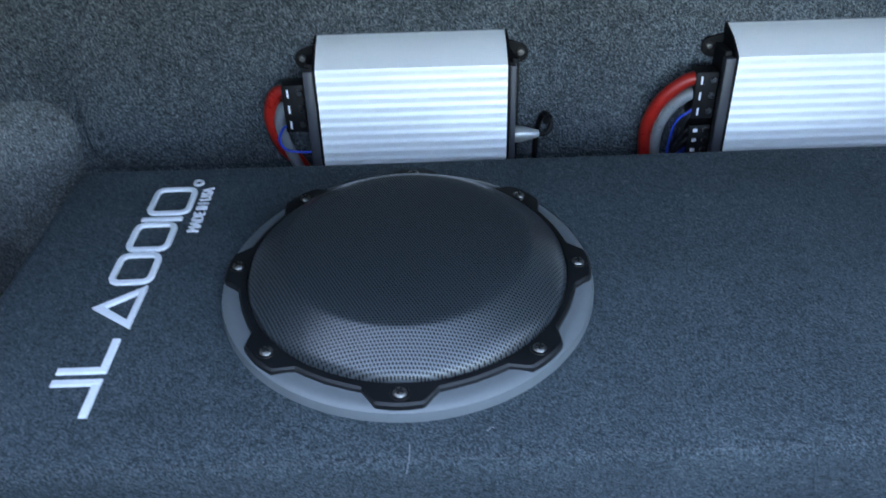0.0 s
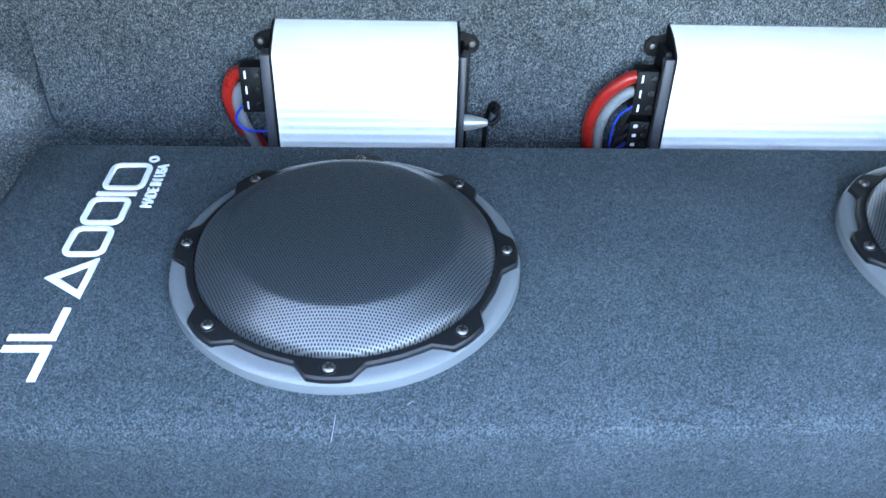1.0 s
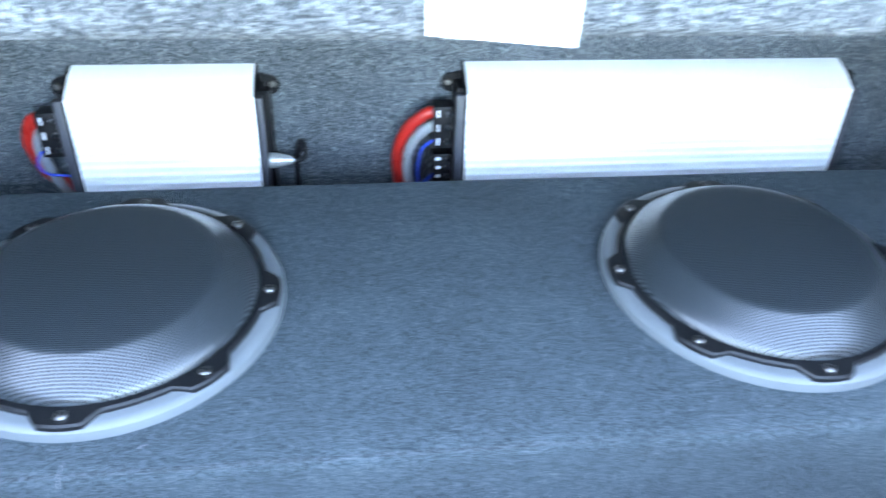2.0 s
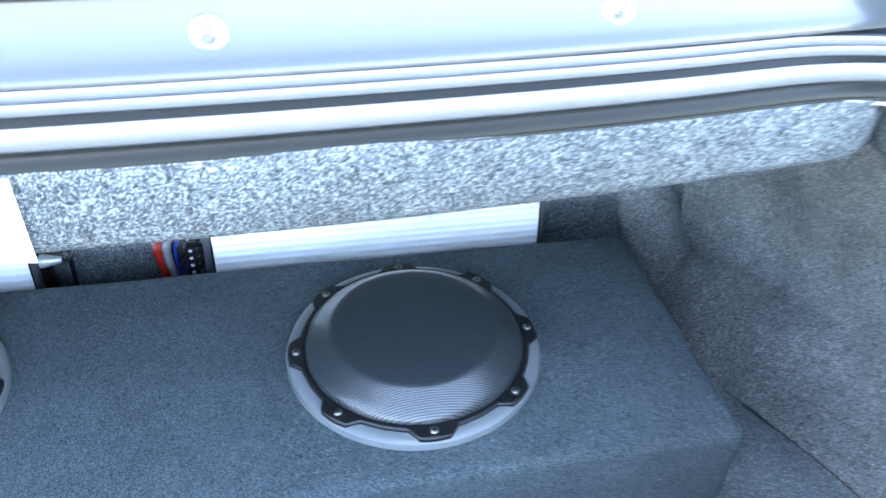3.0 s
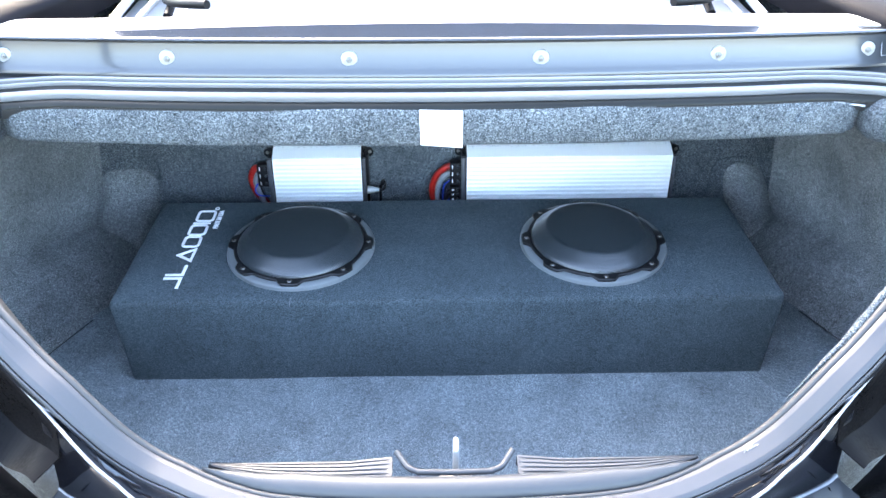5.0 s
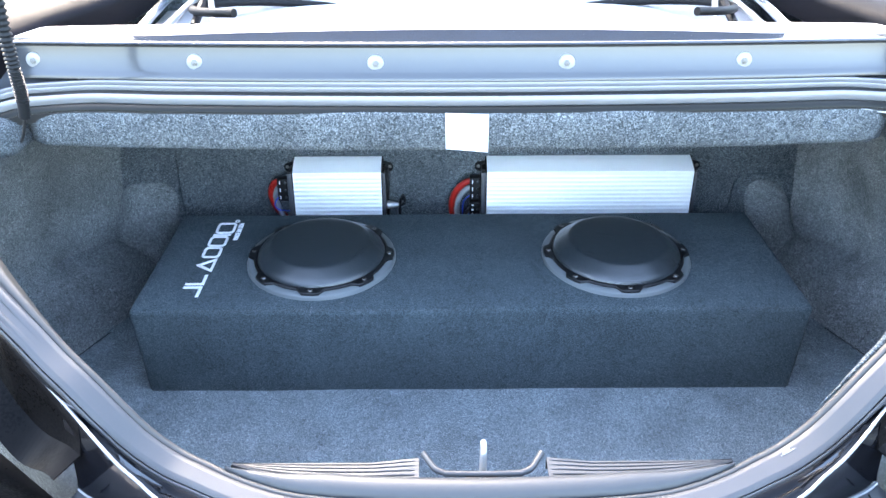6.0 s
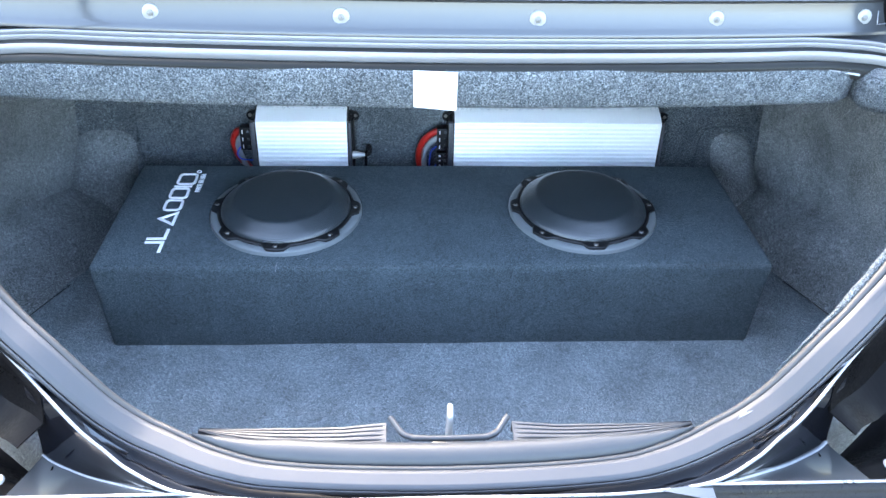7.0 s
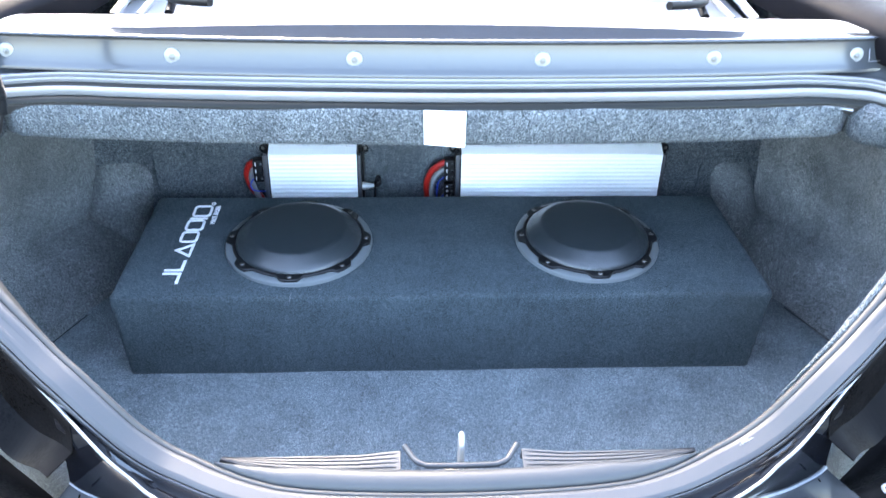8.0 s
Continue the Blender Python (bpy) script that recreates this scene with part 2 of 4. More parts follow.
def thickened(bm, depth):
    bmesh.ops.recalc_face_normals(bm, faces=bm.faces)
    bmesh.ops.solidify(bm, geom=bm.faces[:], thickness=depth)
    return bm


# ---- the opening: its edge runs round the trunk ----


def bow(x):
    """How far the rear edge of the deck curves away from the middle, in y."""
    return 0.15 * x * x


def ease(t):
    t = min(1.0, max(0.0, t))
    return t * t * (3 - 2 * t)


HALF = [
    (0.0, -0.540, 0.300), (0.137, -0.5355, 0.300), (0.222, -0.527, 0.301), (0.273, -0.514, 0.304), (0.312, -0.499, 0.3075), (0.345, -0.484, 0.312),
    (0.3824, -0.4684, 0.3197), (0.4181, -0.4573, 0.3445), (0.4479, -0.4476, 0.3777), (0.4853, -0.4298, 0.4139), (0.5289, -0.4035, 0.443), (0.5864, -0.3663, 0.49),
    (0.649, -0.3113, 0.5258), (0.7363, -0.1984, 0.5382), (0.795, -0.085, 0.555), (0.790, -0.020, 0.574), (0.750, 0.018, 0.582), (0.70, 0.0275, 0.5845),
    (0.62, 0.0157, 0.5925), (0.50, -0.0045, 0.597), (0.35, -0.0236, 0.6017), (0.18, -0.037, 0.605), (0.0, -0.042, 0.606),
]
edge = smooth_path(HALF + [(-x, y, z) for x, y, z in HALF[-2:0:-1]], 6, True)
SILL_UP, DECK_UP = Vector((0, -0.25, 0.97)).normalized(), Vector((0, -0.62, 0.785)).normalized()


def edge_frames():
    """At each point of the edge: away from the opening, and out of the seal's plane."""
    fr = []
    n = len(edge)
    for i, p in enumerate(edge):
        t = (edge[(i + 1) % n] - edge[i - 1]).normalized()
        up = SILL_UP.lerp(DECK_UP, ease((p.z - 0.42) / 0.14)).normalized()
        fr.append((t.cross(up).normalized(), up))
    return fr


rim = edge_frames()


def seal_scale(p):
    """The seal is narrow along the sill and broad along the deck."""
    if p.z > 0.40:
        return 0.96 + 0.31 * ease((p.z - 0.45) / 0.12)
    return 0.76 + 0.20 * ease((abs(p.x) - 0.15) / 0.28)


def arc(cx, cy, r, a0, a1, n=8, squash=1.0):
    return [(cx + r * math.cos(radians(a0 + (a1 - a0) * k / n)), cy + r * squash * math.sin(radians(a0 + (a1 - a0) * k / n))) for k in range(n + 1)]

# ---- large structure ----
ground = shown("ground", grid_surface([[(x, y, -0.62) for x in (-600, -20, -3, 3, 20, 600)] for y in (-600, -20, -4, 4, 20, 600)]), asphalt)
tagged(ground, "worn grey asphalt ground under the car", "ground", kind="structure")

fl = bmesh.new()
FLOOR_EDGE = [(0.0, -0.485), (0.3, -0.48), (0.52, -0.43), (0.72, -0.32), (0.88, -0.17), (0.925, -0.03), (0.90, 0.12), (0.85, 0.30), (0.82, 0.52), (0.4, 0.54), (0.0, 0.54)]
ring = [(x, y) for x, y in FLOOR_EDGE] + [(-x, y) for x, y in FLOOR_EDGE[-2:0:-1]]
fl.faces.new([fl.verts.new((x, y, 0)) for x, y in ring])
ext = bmesh.ops.extrude_face_region(fl, geom=fl.faces[:])
bmesh.ops.translate(fl, verts=[v for v in ext["geom"] if isinstance(v, bmesh.types.BMVert)], vec=(0, 0, -0.02))
tagged(shown("floor", fl, floor_carpet), "grey felt carpet covering the trunk floor", "floor", kind="structure")


def wall_y(z):
    return 0.471 + 0.1 * z


# back wall: the seat back, with a raised rounded panel on it
bw = box(-0.95, 0.95, 0, 0.15, -0.02, 0.66, 0.004)
for v in bw.verts:
    v.co.y += wall_y(v.co.z) + 0.012
# Darker carpet than the sides: the shade under the shelf is in its colour.
tagged(shown("wall_north", bw, liner), "carpeted seat back, darker grey for the shade under the shelf", "wall", kind="structure")


def rounded_outline(x0, x1, z0, z1, r, n=8):
    out = []
    for cx, cz, a in ((x1 - r, z1 - r, 0), (x0 + r, z1 - r, 90), (x0 + r, z0 + r, 180), (x1 - r, z0 + r, 270)):
        out += [(cx + r * math.cos(radians(a + 90 * k / n)), cz + r * math.sin(radians(a + 90 * k / n))) for k in range(n + 1)]
    return out


def padded_panel(x0, x1, z0, z1, r, depth, soft):
    bm = bmesh.new()
    layers = []
    for inset, d in ((0, 0), (0, depth - soft), (soft * 0.3, depth - soft * 0.3), (soft, depth)):
        layers.append([bm.verts.new((x, wall_y(z) + 0.012 - d, z)) for x, z in rounded_outline(x0 + inset, x1 - inset, z0 + inset, z1 - inset, r - inset * 0.6)])
    n = len(layers[0])
    for a, b in zip(layers, layers[1:]):
        for k in range(n):
            bm.faces.new((a[k], a[(k + 1) % n], b[(k + 1) % n], b[k]))
    bm.faces.new(layers[-1])
    return bm


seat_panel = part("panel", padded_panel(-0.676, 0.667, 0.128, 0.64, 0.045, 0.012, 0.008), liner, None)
tagged(seat_panel, "raised carpet panel on the seat back, darkened for shade", "wall panel", kind="structure")
seat_panel.name = "wall_panel"

seam_xz = [(-0.6775, 0.235), (-0.6775, 0.19), (-0.6765, 0.155), (-0.668, 0.139), (-0.650, 0.129), (-0.615, 0.1265), (0.30, 0.1265), (0.615, 0.1265), (0.652, 0.131), (0.667, 0.150), (0.6695, 0.190), (0.676, 0.216), (0.698, 0.231), (0.75, 0.2335), (0.795, 0.227), (0.815, 0.215)]
groove = smooth_path([(x, wall_y(z) + 0.0085 - (0.006 if x > 0.69 else 0.0), z) for x, z in seam_xz], 5)
tagged(shown("wall_seam", swept(groove, tube_frames(groove), circle(0.0012, 8)), worn_carpet, smooth=70), "dark seam round the raised seat back panel", "seam", kind="structure")

# side walls: carpet that leans out from the floor to a soft fold, then rises to the seal
SIDE = [  # foot x, foot y, shoulder x, shoulder y, shoulder z, top x, top y, top z
    (0.735, 0.600, 0.760, 0.600, 0.070, 0.745, 0.61, 0.62),
    (0.740, 0.530, 0.800, 0.530, 0.076, 0.760, 0.54, 0.62),
    (0.745, 0.470, 0.838, 0.470, 0.086, 0.765, 0.475, 0.62),
    (0.752, 0.400, 0.873, 0.400, 0.100, 0.768, 0.40, 0.62),
    (0.765, 0.320, 0.904, 0.315, 0.118, 0.772, 0.31, 0.61),
    (0.830, 0.190, 0.918, 0.185, 0.155, 0.786, 0.19, 0.59),
    (0.885, 0.070, 0.922, 0.065, 0.190, 0.822, 0.09, 0.575),
    (0.910, -0.020, 0.925, -0.010, 0.212, 0.845, 0.00, 0.56),
    (0.895, -0.120, 0.900, -0.110, 0.230, 0.82, -0.09, 0.535),
    (0.800, -0.240, 0.790, -0.220, 0.240, 0.721, -0.2395, 0.5189),
    (0.650, -0.350, 0.655, -0.340, 0.220, 0.6022, -0.3768, 0.443),
    (0.530, -0.425, 0.535, -0.410, 0.200, 0.4955, -0.4452, 0.368),
    (0.300, -0.485, 0.300, -0.490, 0.200, 0.290, -0.515, 0.270),
]


def foot_line(sign):
    """Where the side carpet meets the floor; the two sides differ a little."""
    return smooth_path([(sign * (a[0] - (0.030 if sign < 0 and a[1] > -0.2 else 0.0)), a[1], 0.0) for a in SIDE], 6)


def side_wall(sign):
    knee = smooth_path([(a[2] * sign, a[3], a[4]) for a in SIDE], 6)
    top = smooth_path([(a[5] * sign, a[6], a[7]) for a in SIDE], 6)
    rows = []
    for f, k, t in zip(foot_line(sign), knee, top):
        inner = Vector((-sign * 0.02, -0.004, 0))
        steep = ease((f.y - 0.05) / 0.2)
        mid = f.lerp(k, 0.12)
        mid.z = max(mid.z, 0.035 * steep)
        rows.append([f + inner * (1 - 0.7 * steep) + Vector((0, 0, -0.005)), f + inner * 0.4 * (1 - steep) + Vector((0, 0, 0.006)), f.lerp(mid, 0.5), mid, mid.lerp(k, 0.2) + Vector((0, 0, 0.006 * steep)), mid.lerp(k, 0.45) + Vector((0, 0, 0.010 * steep)), mid.lerp(k, 0.75) + Vector((0, 0, 0.006 * steep)), k.lerp(mid, 0.04), k.lerp(t, 0.05) + Vector((sign * 0.004, 0, 0)), k.lerp(t, 0.2) + Vector((sign * 0.016, 0, 0)), k.lerp(t, 0.4) + Vector((sign * 0.022, 0, 0)), k.lerp(t, 0.7) + Vector((sign * 0.014, 0, 0)), t])
    bm = grid_surface(rows)
    bmesh.ops.subdivide_edges(bm, edges=bm.edges[:], cuts=1, use_grid_fill=True, smooth=0.6)
    for v in bm.verts:
        soft = 1.0 if v.co.y > -0.2 else 0.3
        v.co += soft * (0.010 * noise.noise_vector(v.co * 6.0) + 0.004 * noise.noise_vector(v.co * 17.0))
    return thickened(bm, 0.006)


for sign, name in ((1, "wall_east"), (-1, "wall_west")):
    tagged(shown(name, side_wall(sign), side_carpet, smooth=60), "warm grey carpeted side of the trunk with a soft crease", "wall", kind="structure")


# Near-black tube painting the shade in the crease at the wall's foot.
for sign in (1, -1):
    foot = [p + Vector((-sign * 0.0215, -0.004, 0.0035)) for p in foot_line(sign) if -0.10 < p.y < 0.19]
    tagged(shown("floor_crease", swept(foot, tube_frames(foot), circle(0.0011, 8)), recess, smooth=70), "dark line for the shaded crease between floor and side carpet", "seam", "floor seams", "structure")


def strut_bump(sign):
    """The rounded upright cover in the rear corner, leaning back and spreading towards its foot."""
    x0, x1, lean = (0.688, 0.800, 0.30) if sign > 0 else (0.676, 0.830, 0.20)
    bm = box(x0, x1, 0.396, 0.72, -0.01, 0.224, 0.052, 8)
    bmesh.ops.subdivide_edges(bm, edges=[e for e in bm.edges if e.calc_length() > 0.05], cuts=6, use_grid_fill=True)
    for v in bm.verts:
        v.co.x += lean * (0.21 - v.co.z)
        v.co.y += 0.42 * v.co.z
        v.co += 0.006 * noise.noise_vector(v.co * 9.0)
        v.co.x *= sign
    return bm


for sign in (1, -1):
    tagged(shown("wheel_arch_cover", strut_bump(sign), side_carpet, smooth=70), "rounded grey carpet cover in the rear corner", "wheel arch cover", "corner covers", "structure")

# ---- car body round the opening ----
body = thing("car_body", "glossy black car body round the open trunk", "car body")


def deck_profile_sweep(profile, x0, x1, count=41):
    path, fr = [], []
    for k in range(count):
        x = x0 + (x1 - x0) * k / (count - 1)
        path.append(Vector((x, bow(x), -0.033 * x * x)))
        fr.append((Vector((0, 1, 0)), Vector((0, 0, 1))))
    return swept(path, fr, profile)


part("deck_face", deck_profile_sweep([(0.001, 0.6380), (0.0015, 0.6415), (0.0028, 0.6445), (0.0052, 0.6472), (0.0080, 0.6525), (0.0107, 0.6595), (0.0132, 0.667), (0.0154, 0.675), (0.0172, 0.683), (0.0184, 0.6890), (0.036, 0.6890), (0.036, 0.638)], -0.79, 0.79), deck_paint, body, "black upright deck face, paled for its sky reflection")
# Near-black strip painting the shade below the overhanging deck lip.
part("deck_shadow_gap", deck_profile_sweep([(0.0165, 0.6880), (0.0165, 0.6915), (0.03, 0.6915), (0.03, 0.6880)], -0.76, 0.76), recess, body, "black strip for the shade under the deck edge")
rows = []
for k in range(61):
    x = -0.83 + 1.66 * k / 60
    f, drop = bow(x) + 1.5 * max(0.0, abs(x) - 0.785), -0.033 * x * x
    rim_y = max(0.088 + 0.10 * max(0.0, abs(x) - 0.5), f + 0.03)
    rows.append([(x, f + 0.0175, 0.6905 + drop), (x, f + 0.0125, 0.6922 + drop), (x, f + 0.0103, 0.6945 + drop), (x, f + 0.0107, 0.6958 + drop), (x, f + 0.0120, 0.6969 + drop), (x, f + 0.0142, 0.6974 + drop)]
                + [(x, f + 0.0142 + (rim_y - f - 0.0142) * g, 0.6975 + drop) for g in (0.03, 0.06, 0.3, 0.6, 0.9, 1.0)] + [(x, rim_y + 0.0006, 0.680 + drop)])
part("deck_top", thickened(grid_surface(rows), 0.002), deck_top_paint, body, "glossy black deck top reflecting the sky")
# Cream strip painting the bright reflection along the deck top's far edge.
rows = []
for k in range(61):
    x = -0.83 + 1.66 * k / 60
    drop, y = -0.030 * x * x, 0.0885 + 0.10 * max(0.0, abs(x) - 0.5)
    rows.append([(x, y + a, 0.6972 + b + drop) for a, b in ((0.0, 0.0), (0.002, 0.0006), (0.008, 0.0010), (0.022, 0.0016), (0.044, 0.0022), (0.060, 0.0005), (0.064, -0.012))])
part("deck_glare", thickened(grid_surface(rows), 0.002), cream, body, "cream strip standing for the bright reflection behind the deck top")
for sign in (1, -1):
    rows = []
    line = ((-0.02, 0.820, 0.655), (0.055, 0.773, 0.679), (0.158, 0.717, 0.686), (0.279, 0.668, 0.690)) if sign > 0 else ((0.03, 0.80, 0.655), (0.12, 0.757, 0.677), (0.185, 0.722, 0.685), (0.235, 0.690, 0.688), (0.30, 0.655, 0.690))
    for y, x, z in line + ((0.5, 0.57, 0.72), (1.0, 0.56, 0.70), (1.6, 0.56, 0.66)):
        rows.append([(sign * (x + a), y, z + b) for a, b in ((0.012, -0.05), (0.0, -0.004), (0.002, 0.004), (0.012, 0.012), (0.05, 0.022), (0.12, 0.02), (0.26, -0.02), (0.33, -0.16), (0.35, -0.7))])
    part("quarter_panel", thickened(grid_surface(rows), 0.004), matt_black, body, "glossy black quarter panel")
    rows = []
    corner = sorted(((p, o, u) for p, (o, u) in zip(edge, rim) if p.x * sign > 0.66 and p.z > 0.45), key=lambda e: e[0].y + 0.4 * e[0].z - 0.5 * abs(e[0].x))
    for p, o, u in corner:
        a = p + o * (0.0455 * seal_scale(p)) - u * 0.012
        flat = Vector((o.x, o.y, 0)).normalized()
        rows.append([a, a + flat * 0.008 + Vector((0, 0, 0.002)), a + flat * 0.018 + Vector((0, 0, 0.012)), a + flat * 0.035 + Vector((0, 0, 0.030)), a + flat * 0.08 + Vector((0, 0, 0.040)), a + flat * 0.16 + Vector((0, 0, 0.02))])
    part("corner_panel", thickened(grid_surface(rows), 0.003), deck_paint, body, "painted corner panel beside the deck")

# rolled lip round the tail, with a water channel between it and the seal
LIP = [(0.0, -0.583, 0.294), (0.15, -0.584, 0.294), (0.235, -0.581, 0.294), (0.325, -0.569, 0.295), (0.3876, -0.5412, 0.3021), (0.4185, -0.5251, 0.3205), (0.4422, -0.5158, 0.3417), (0.4703, -0.4977, 0.3641), (0.5122, -0.4621, 0.381), (0.5564, -0.4293, 0.406), (0.6073, -0.3956, 0.448)]
lip_half = smooth_path(LIP, 8)
lip_line = [Vector((-p.x, p.y, p.z)) for p in lip_half[:0:-1]] + lip_half
front = sorted(((p + o * (0.0455 * seal_scale(p)) - u * 0.011) for p, (o, u) in zip(edge, rim) if p.y < -0.2 and p.z < 0.52), key=lambda p: p.x)


def nearest(line, x):
    """The point of a line sorted by x at this x."""
    for a, b in zip(line, line[1:]):
        if a.x <= x <= b.x:
            return a.lerp(b, (x - a.x) / max(1e-6, b.x - a.x))
    return line[0] if x < line[0].x else line[-1]


channel = []
for i, p in enumerate(lip_line):
    t = (lip_line[min(i + 1, len(lip_line) - 1)] - lip_line[max(i - 1, 0)])
    side = Vector((t.y, -t.x, 0)).normalized()
    q = min(front, key=lambda f: ((f - p) - (f - p).dot(t.normalized()) * t.normalized()).length + abs((f - p).dot(t.normalized())) * 4)
    w = (q - p).length
    low = 0.010 + 0.22 * w
    channel.append([q + Vector((0, 0, 0.006)), q.lerp(p, 0.06) - Vector((0, 0, low * 0.55)), q.lerp(p, 0.25) - Vector((0, 0, low)), q.lerp(p, 0.55) - Vector((0, 0, low * 0.98)), q.lerp(p, 0.80) - Vector((0, 0, low * 0.62)), q.lerp(p, 0.94) - Vector((0, 0, low * 0.22)), p - Vector((0, 0, 0.0012))])
part("gutter", thickened(grid_surface(channel), 0.002), paint, body, "black painted water channel")
# The lip is black paint; its bright line of reflected sky is this tube.
part("lip", swept(lip_line, tube_frames(lip_line), circle(0.0021, 12)), bright_edge, body, "rolled lip edge with its sky highlight in the colour")

# tail: a steep flange under the lip, a ledge, and the bumper edge
FLANGE_FOOT = [(0.3182, -0.5697, 0.2911), (0.3659, -0.5527, 0.2748), (0.4151, -0.5282, 0.2567), (0.4611, -0.5079, 0.247), (0.508, -0.486, 0.246), (0.5289, -0.4724, 0.247)]
foot_half = smooth_path(FLANGE_FOOT, 6)
for sign in (1, -1):
    rows, ledge = [], []
    for p in foot_half:
        a = nearest(lip_half, p.x - 0.004)
        rows.append([Vector((sign * q.x, q.y, q.z)) for q in (a - Vector((0, 0.001, 0.002)), a.lerp(p, 0.25) + Vector((0, -0.003, -0.002)), a.lerp(p, 0.6) + Vector((0, 0.001, -0.003)), a.lerp(p, 0.88) + Vector((0, 0.002, -0.001)), p)])
        wide = 0.567 + (0.004 if sign < 0 else -0.001)
        b = Vector((p.x, -wide, 0.2895))
        if p.y > b.y:
            ledge.append([Vector((sign * q.x, q.y, q.z)) for q in (p, p.lerp(b, 0.15) - Vector((0, 0, 0.001)), p.lerp(b, 0.5) - Vector((0, 0, 0.0015)), p.lerp(b, 0.85) - Vector((0, 0, 0.0005)), b)])
    part("tail_flange", thickened(grid_surface(rows), 0.002), paint, body, "glossy black tail flange reflecting the sky")
    # The ledge takes the paled paint too, for the sky it mirrors.
    part("ledge", thickened(grid_surface(ledge), 0.002), deck_paint, body, "wedge of the bumper ledge, paled for its sky reflection")
    rail = [Vector((sign * p.x, p.y, p.z + 0.001)) for p in foot_half]
    # Bright tube painting the highlight on the black flange edge.
    part("flange_edge", swept(rail, tube_frames(rail), circle(0.0024 if sign > 0 else 0.0014, 10)), bright_edge, body, "flange edge with its sky highlight in the colour")

# dark lamp pocket outboard of the flange, with its dusty floor
for sign in (1, -1):
    rows = []
    for p in [q for q in lip_half if q.x > 0.495] + [Vector((0.6592, -0.3479, 0.49)), Vector((0.7429, -0.2631, 0.5292)), Vector((0.90, -0.08, 0.53))]:
        out = Vector((0.62, -0.78, 0))
        k = ease((p.x - 0.49) / 0.1)
        row = [p - Vector((0, 0, 0.002)), p + out * 0.004 - Vector((0, 0, 0.014)), p + out * 0.006 - Vector((0, 0, 0.03 + 0.02 * k)), p + out * 0.012 - Vector((0, 0, 0.05 + 0.06 * k)), p + out * 0.05 - Vector((0, 0, 0.06 + 0.08 * k))]
        rows.append([Vector((sign * q.x, q.y, q.z)) for q in row])
    bm = grid_surface(rows)
    bmesh.ops.subdivide_edges(bm, edges=bm.edges[:], cuts=3, use_grid_fill=True, smooth=0.5)
    for v in bm.verts:
        if v.co.z < 0.28:
            v.co += 0.004 * noise.noise_vector(v.co * 12.0)
    part("lamp_pocket", thickened(bm, 0.002), pocket_black, body, "black lamp pocket below the lip")
    rows = []
    for k in range(40):
        x = 0.507 + 0.485 * k / 39
        row = []
        for j in range(24):
            f = j / 23
            y0 = -0.495 + 0.75 * max(0.0, x - 0.52)
            y = y0 + (-0.566 + 0.12 * max(0, x - 0.66) ** 2 - y0) * f
            n = Vector((x * 16, y * 16, 3.0 * sign))
            z = 0.255 - 0.055 * ease((0.55 - f) / 0.5) * ease((x - 0.50) / 0.05) + 0.028 * ease((f - 0.75) / 0.22) + 0.005 * noise.noise(n * 0.8)
            row.append((sign * x, y, z if f < 0.97 else 0.2885))
        rows.append(row)
    part("pocket_floor", thickened(grid_surface(rows), 0.002), pocket_black, body, "dusty black floor of the lamp pocket")

path, fr = [], []
for k in range(81):
    x = -1.0 + 2.0 * k / 80
    a = abs(x)
    along = ease((a - 0.25) / 0.11)
    lip_at = nearest(lip_half, min(a, 0.325))
    y = lip_at.y + (-0.5685 - lip_at.y) * along
    z = lip_at.z + (0.2910 - lip_at.z) * along
    path.append(Vector((x, y + 0.12 * max(0.0, a - 0.66) ** 2, z)))
    fr.append((Vector((0, 1, 0)), Vector((0, 0, 1))))
part("bumper", swept(path, fr, [(0.004, -0.10), (0.003, -0.006), (0.0015, -0.0015), (-0.002, -0.0005), (-0.0055, -0.003), (-0.009, -0.009), (-0.012, -0.016), (-0.022, -0.022), (-0.05, -0.030), (-0.085, -0.045), (-0.11, -0.07), (-0.125, -0.15), (-0.125, -0.6), (-0.08, -0.62), (-0.02, -0.14)]), bumper_black, body, "dirty black bumper")
for sign in (1, -1):
    # Bright line painting the highlight along the black bumper edge.
    line = [p + Vector((0, -0.001, 0.0)) for p in path if p.x * sign > 0.30]
    part("bumper_edge", swept(line, tube_frames(line), circle(0.0020, 10)), bright_edge, body, "bumper edge with its sky highlight in the colour")

seal = thing("trunk_seal", "satin grey rubber seal round the trunk opening", "weather seal")


def section_sweep(section, keep=lambda p: True):
    """Sweeps a section that changes from the sill to the deck along the seal, over the stretch that keep picks."""
    bm = bmesh.new()
    rows = []
    for p, (o, u) in zip(edge, rim):
        k, s = ease((p.z - 0.45) / 0.12), seal_scale(p)
        rows.append([bm.verts.new(p + o * (a * s) + u * b) for a, b in section(k)])
    n = len(rows[0])
    for i, p in enumerate(edge):
        q = edge[(i + 1) % len(edge)]
        if keep(p) or keep(q):
            a, b = rows[i], rows[(i + 1) % len(rows)]
            for k in range(n):
                bm.faces.new((a[k], a[(k + 1) % n], b[(k + 1) % n], b[k]))
    bmesh.ops.delete(bm, geom=[v for v in bm.verts if not v.link_faces], context="VERTS")
    return bm


def blend(a, b, k):
    return [(p[0] + (q[0] - p[0]) * k, p[1] + (q[1] - p[1]) * k) for p, q in zip(a, b)]


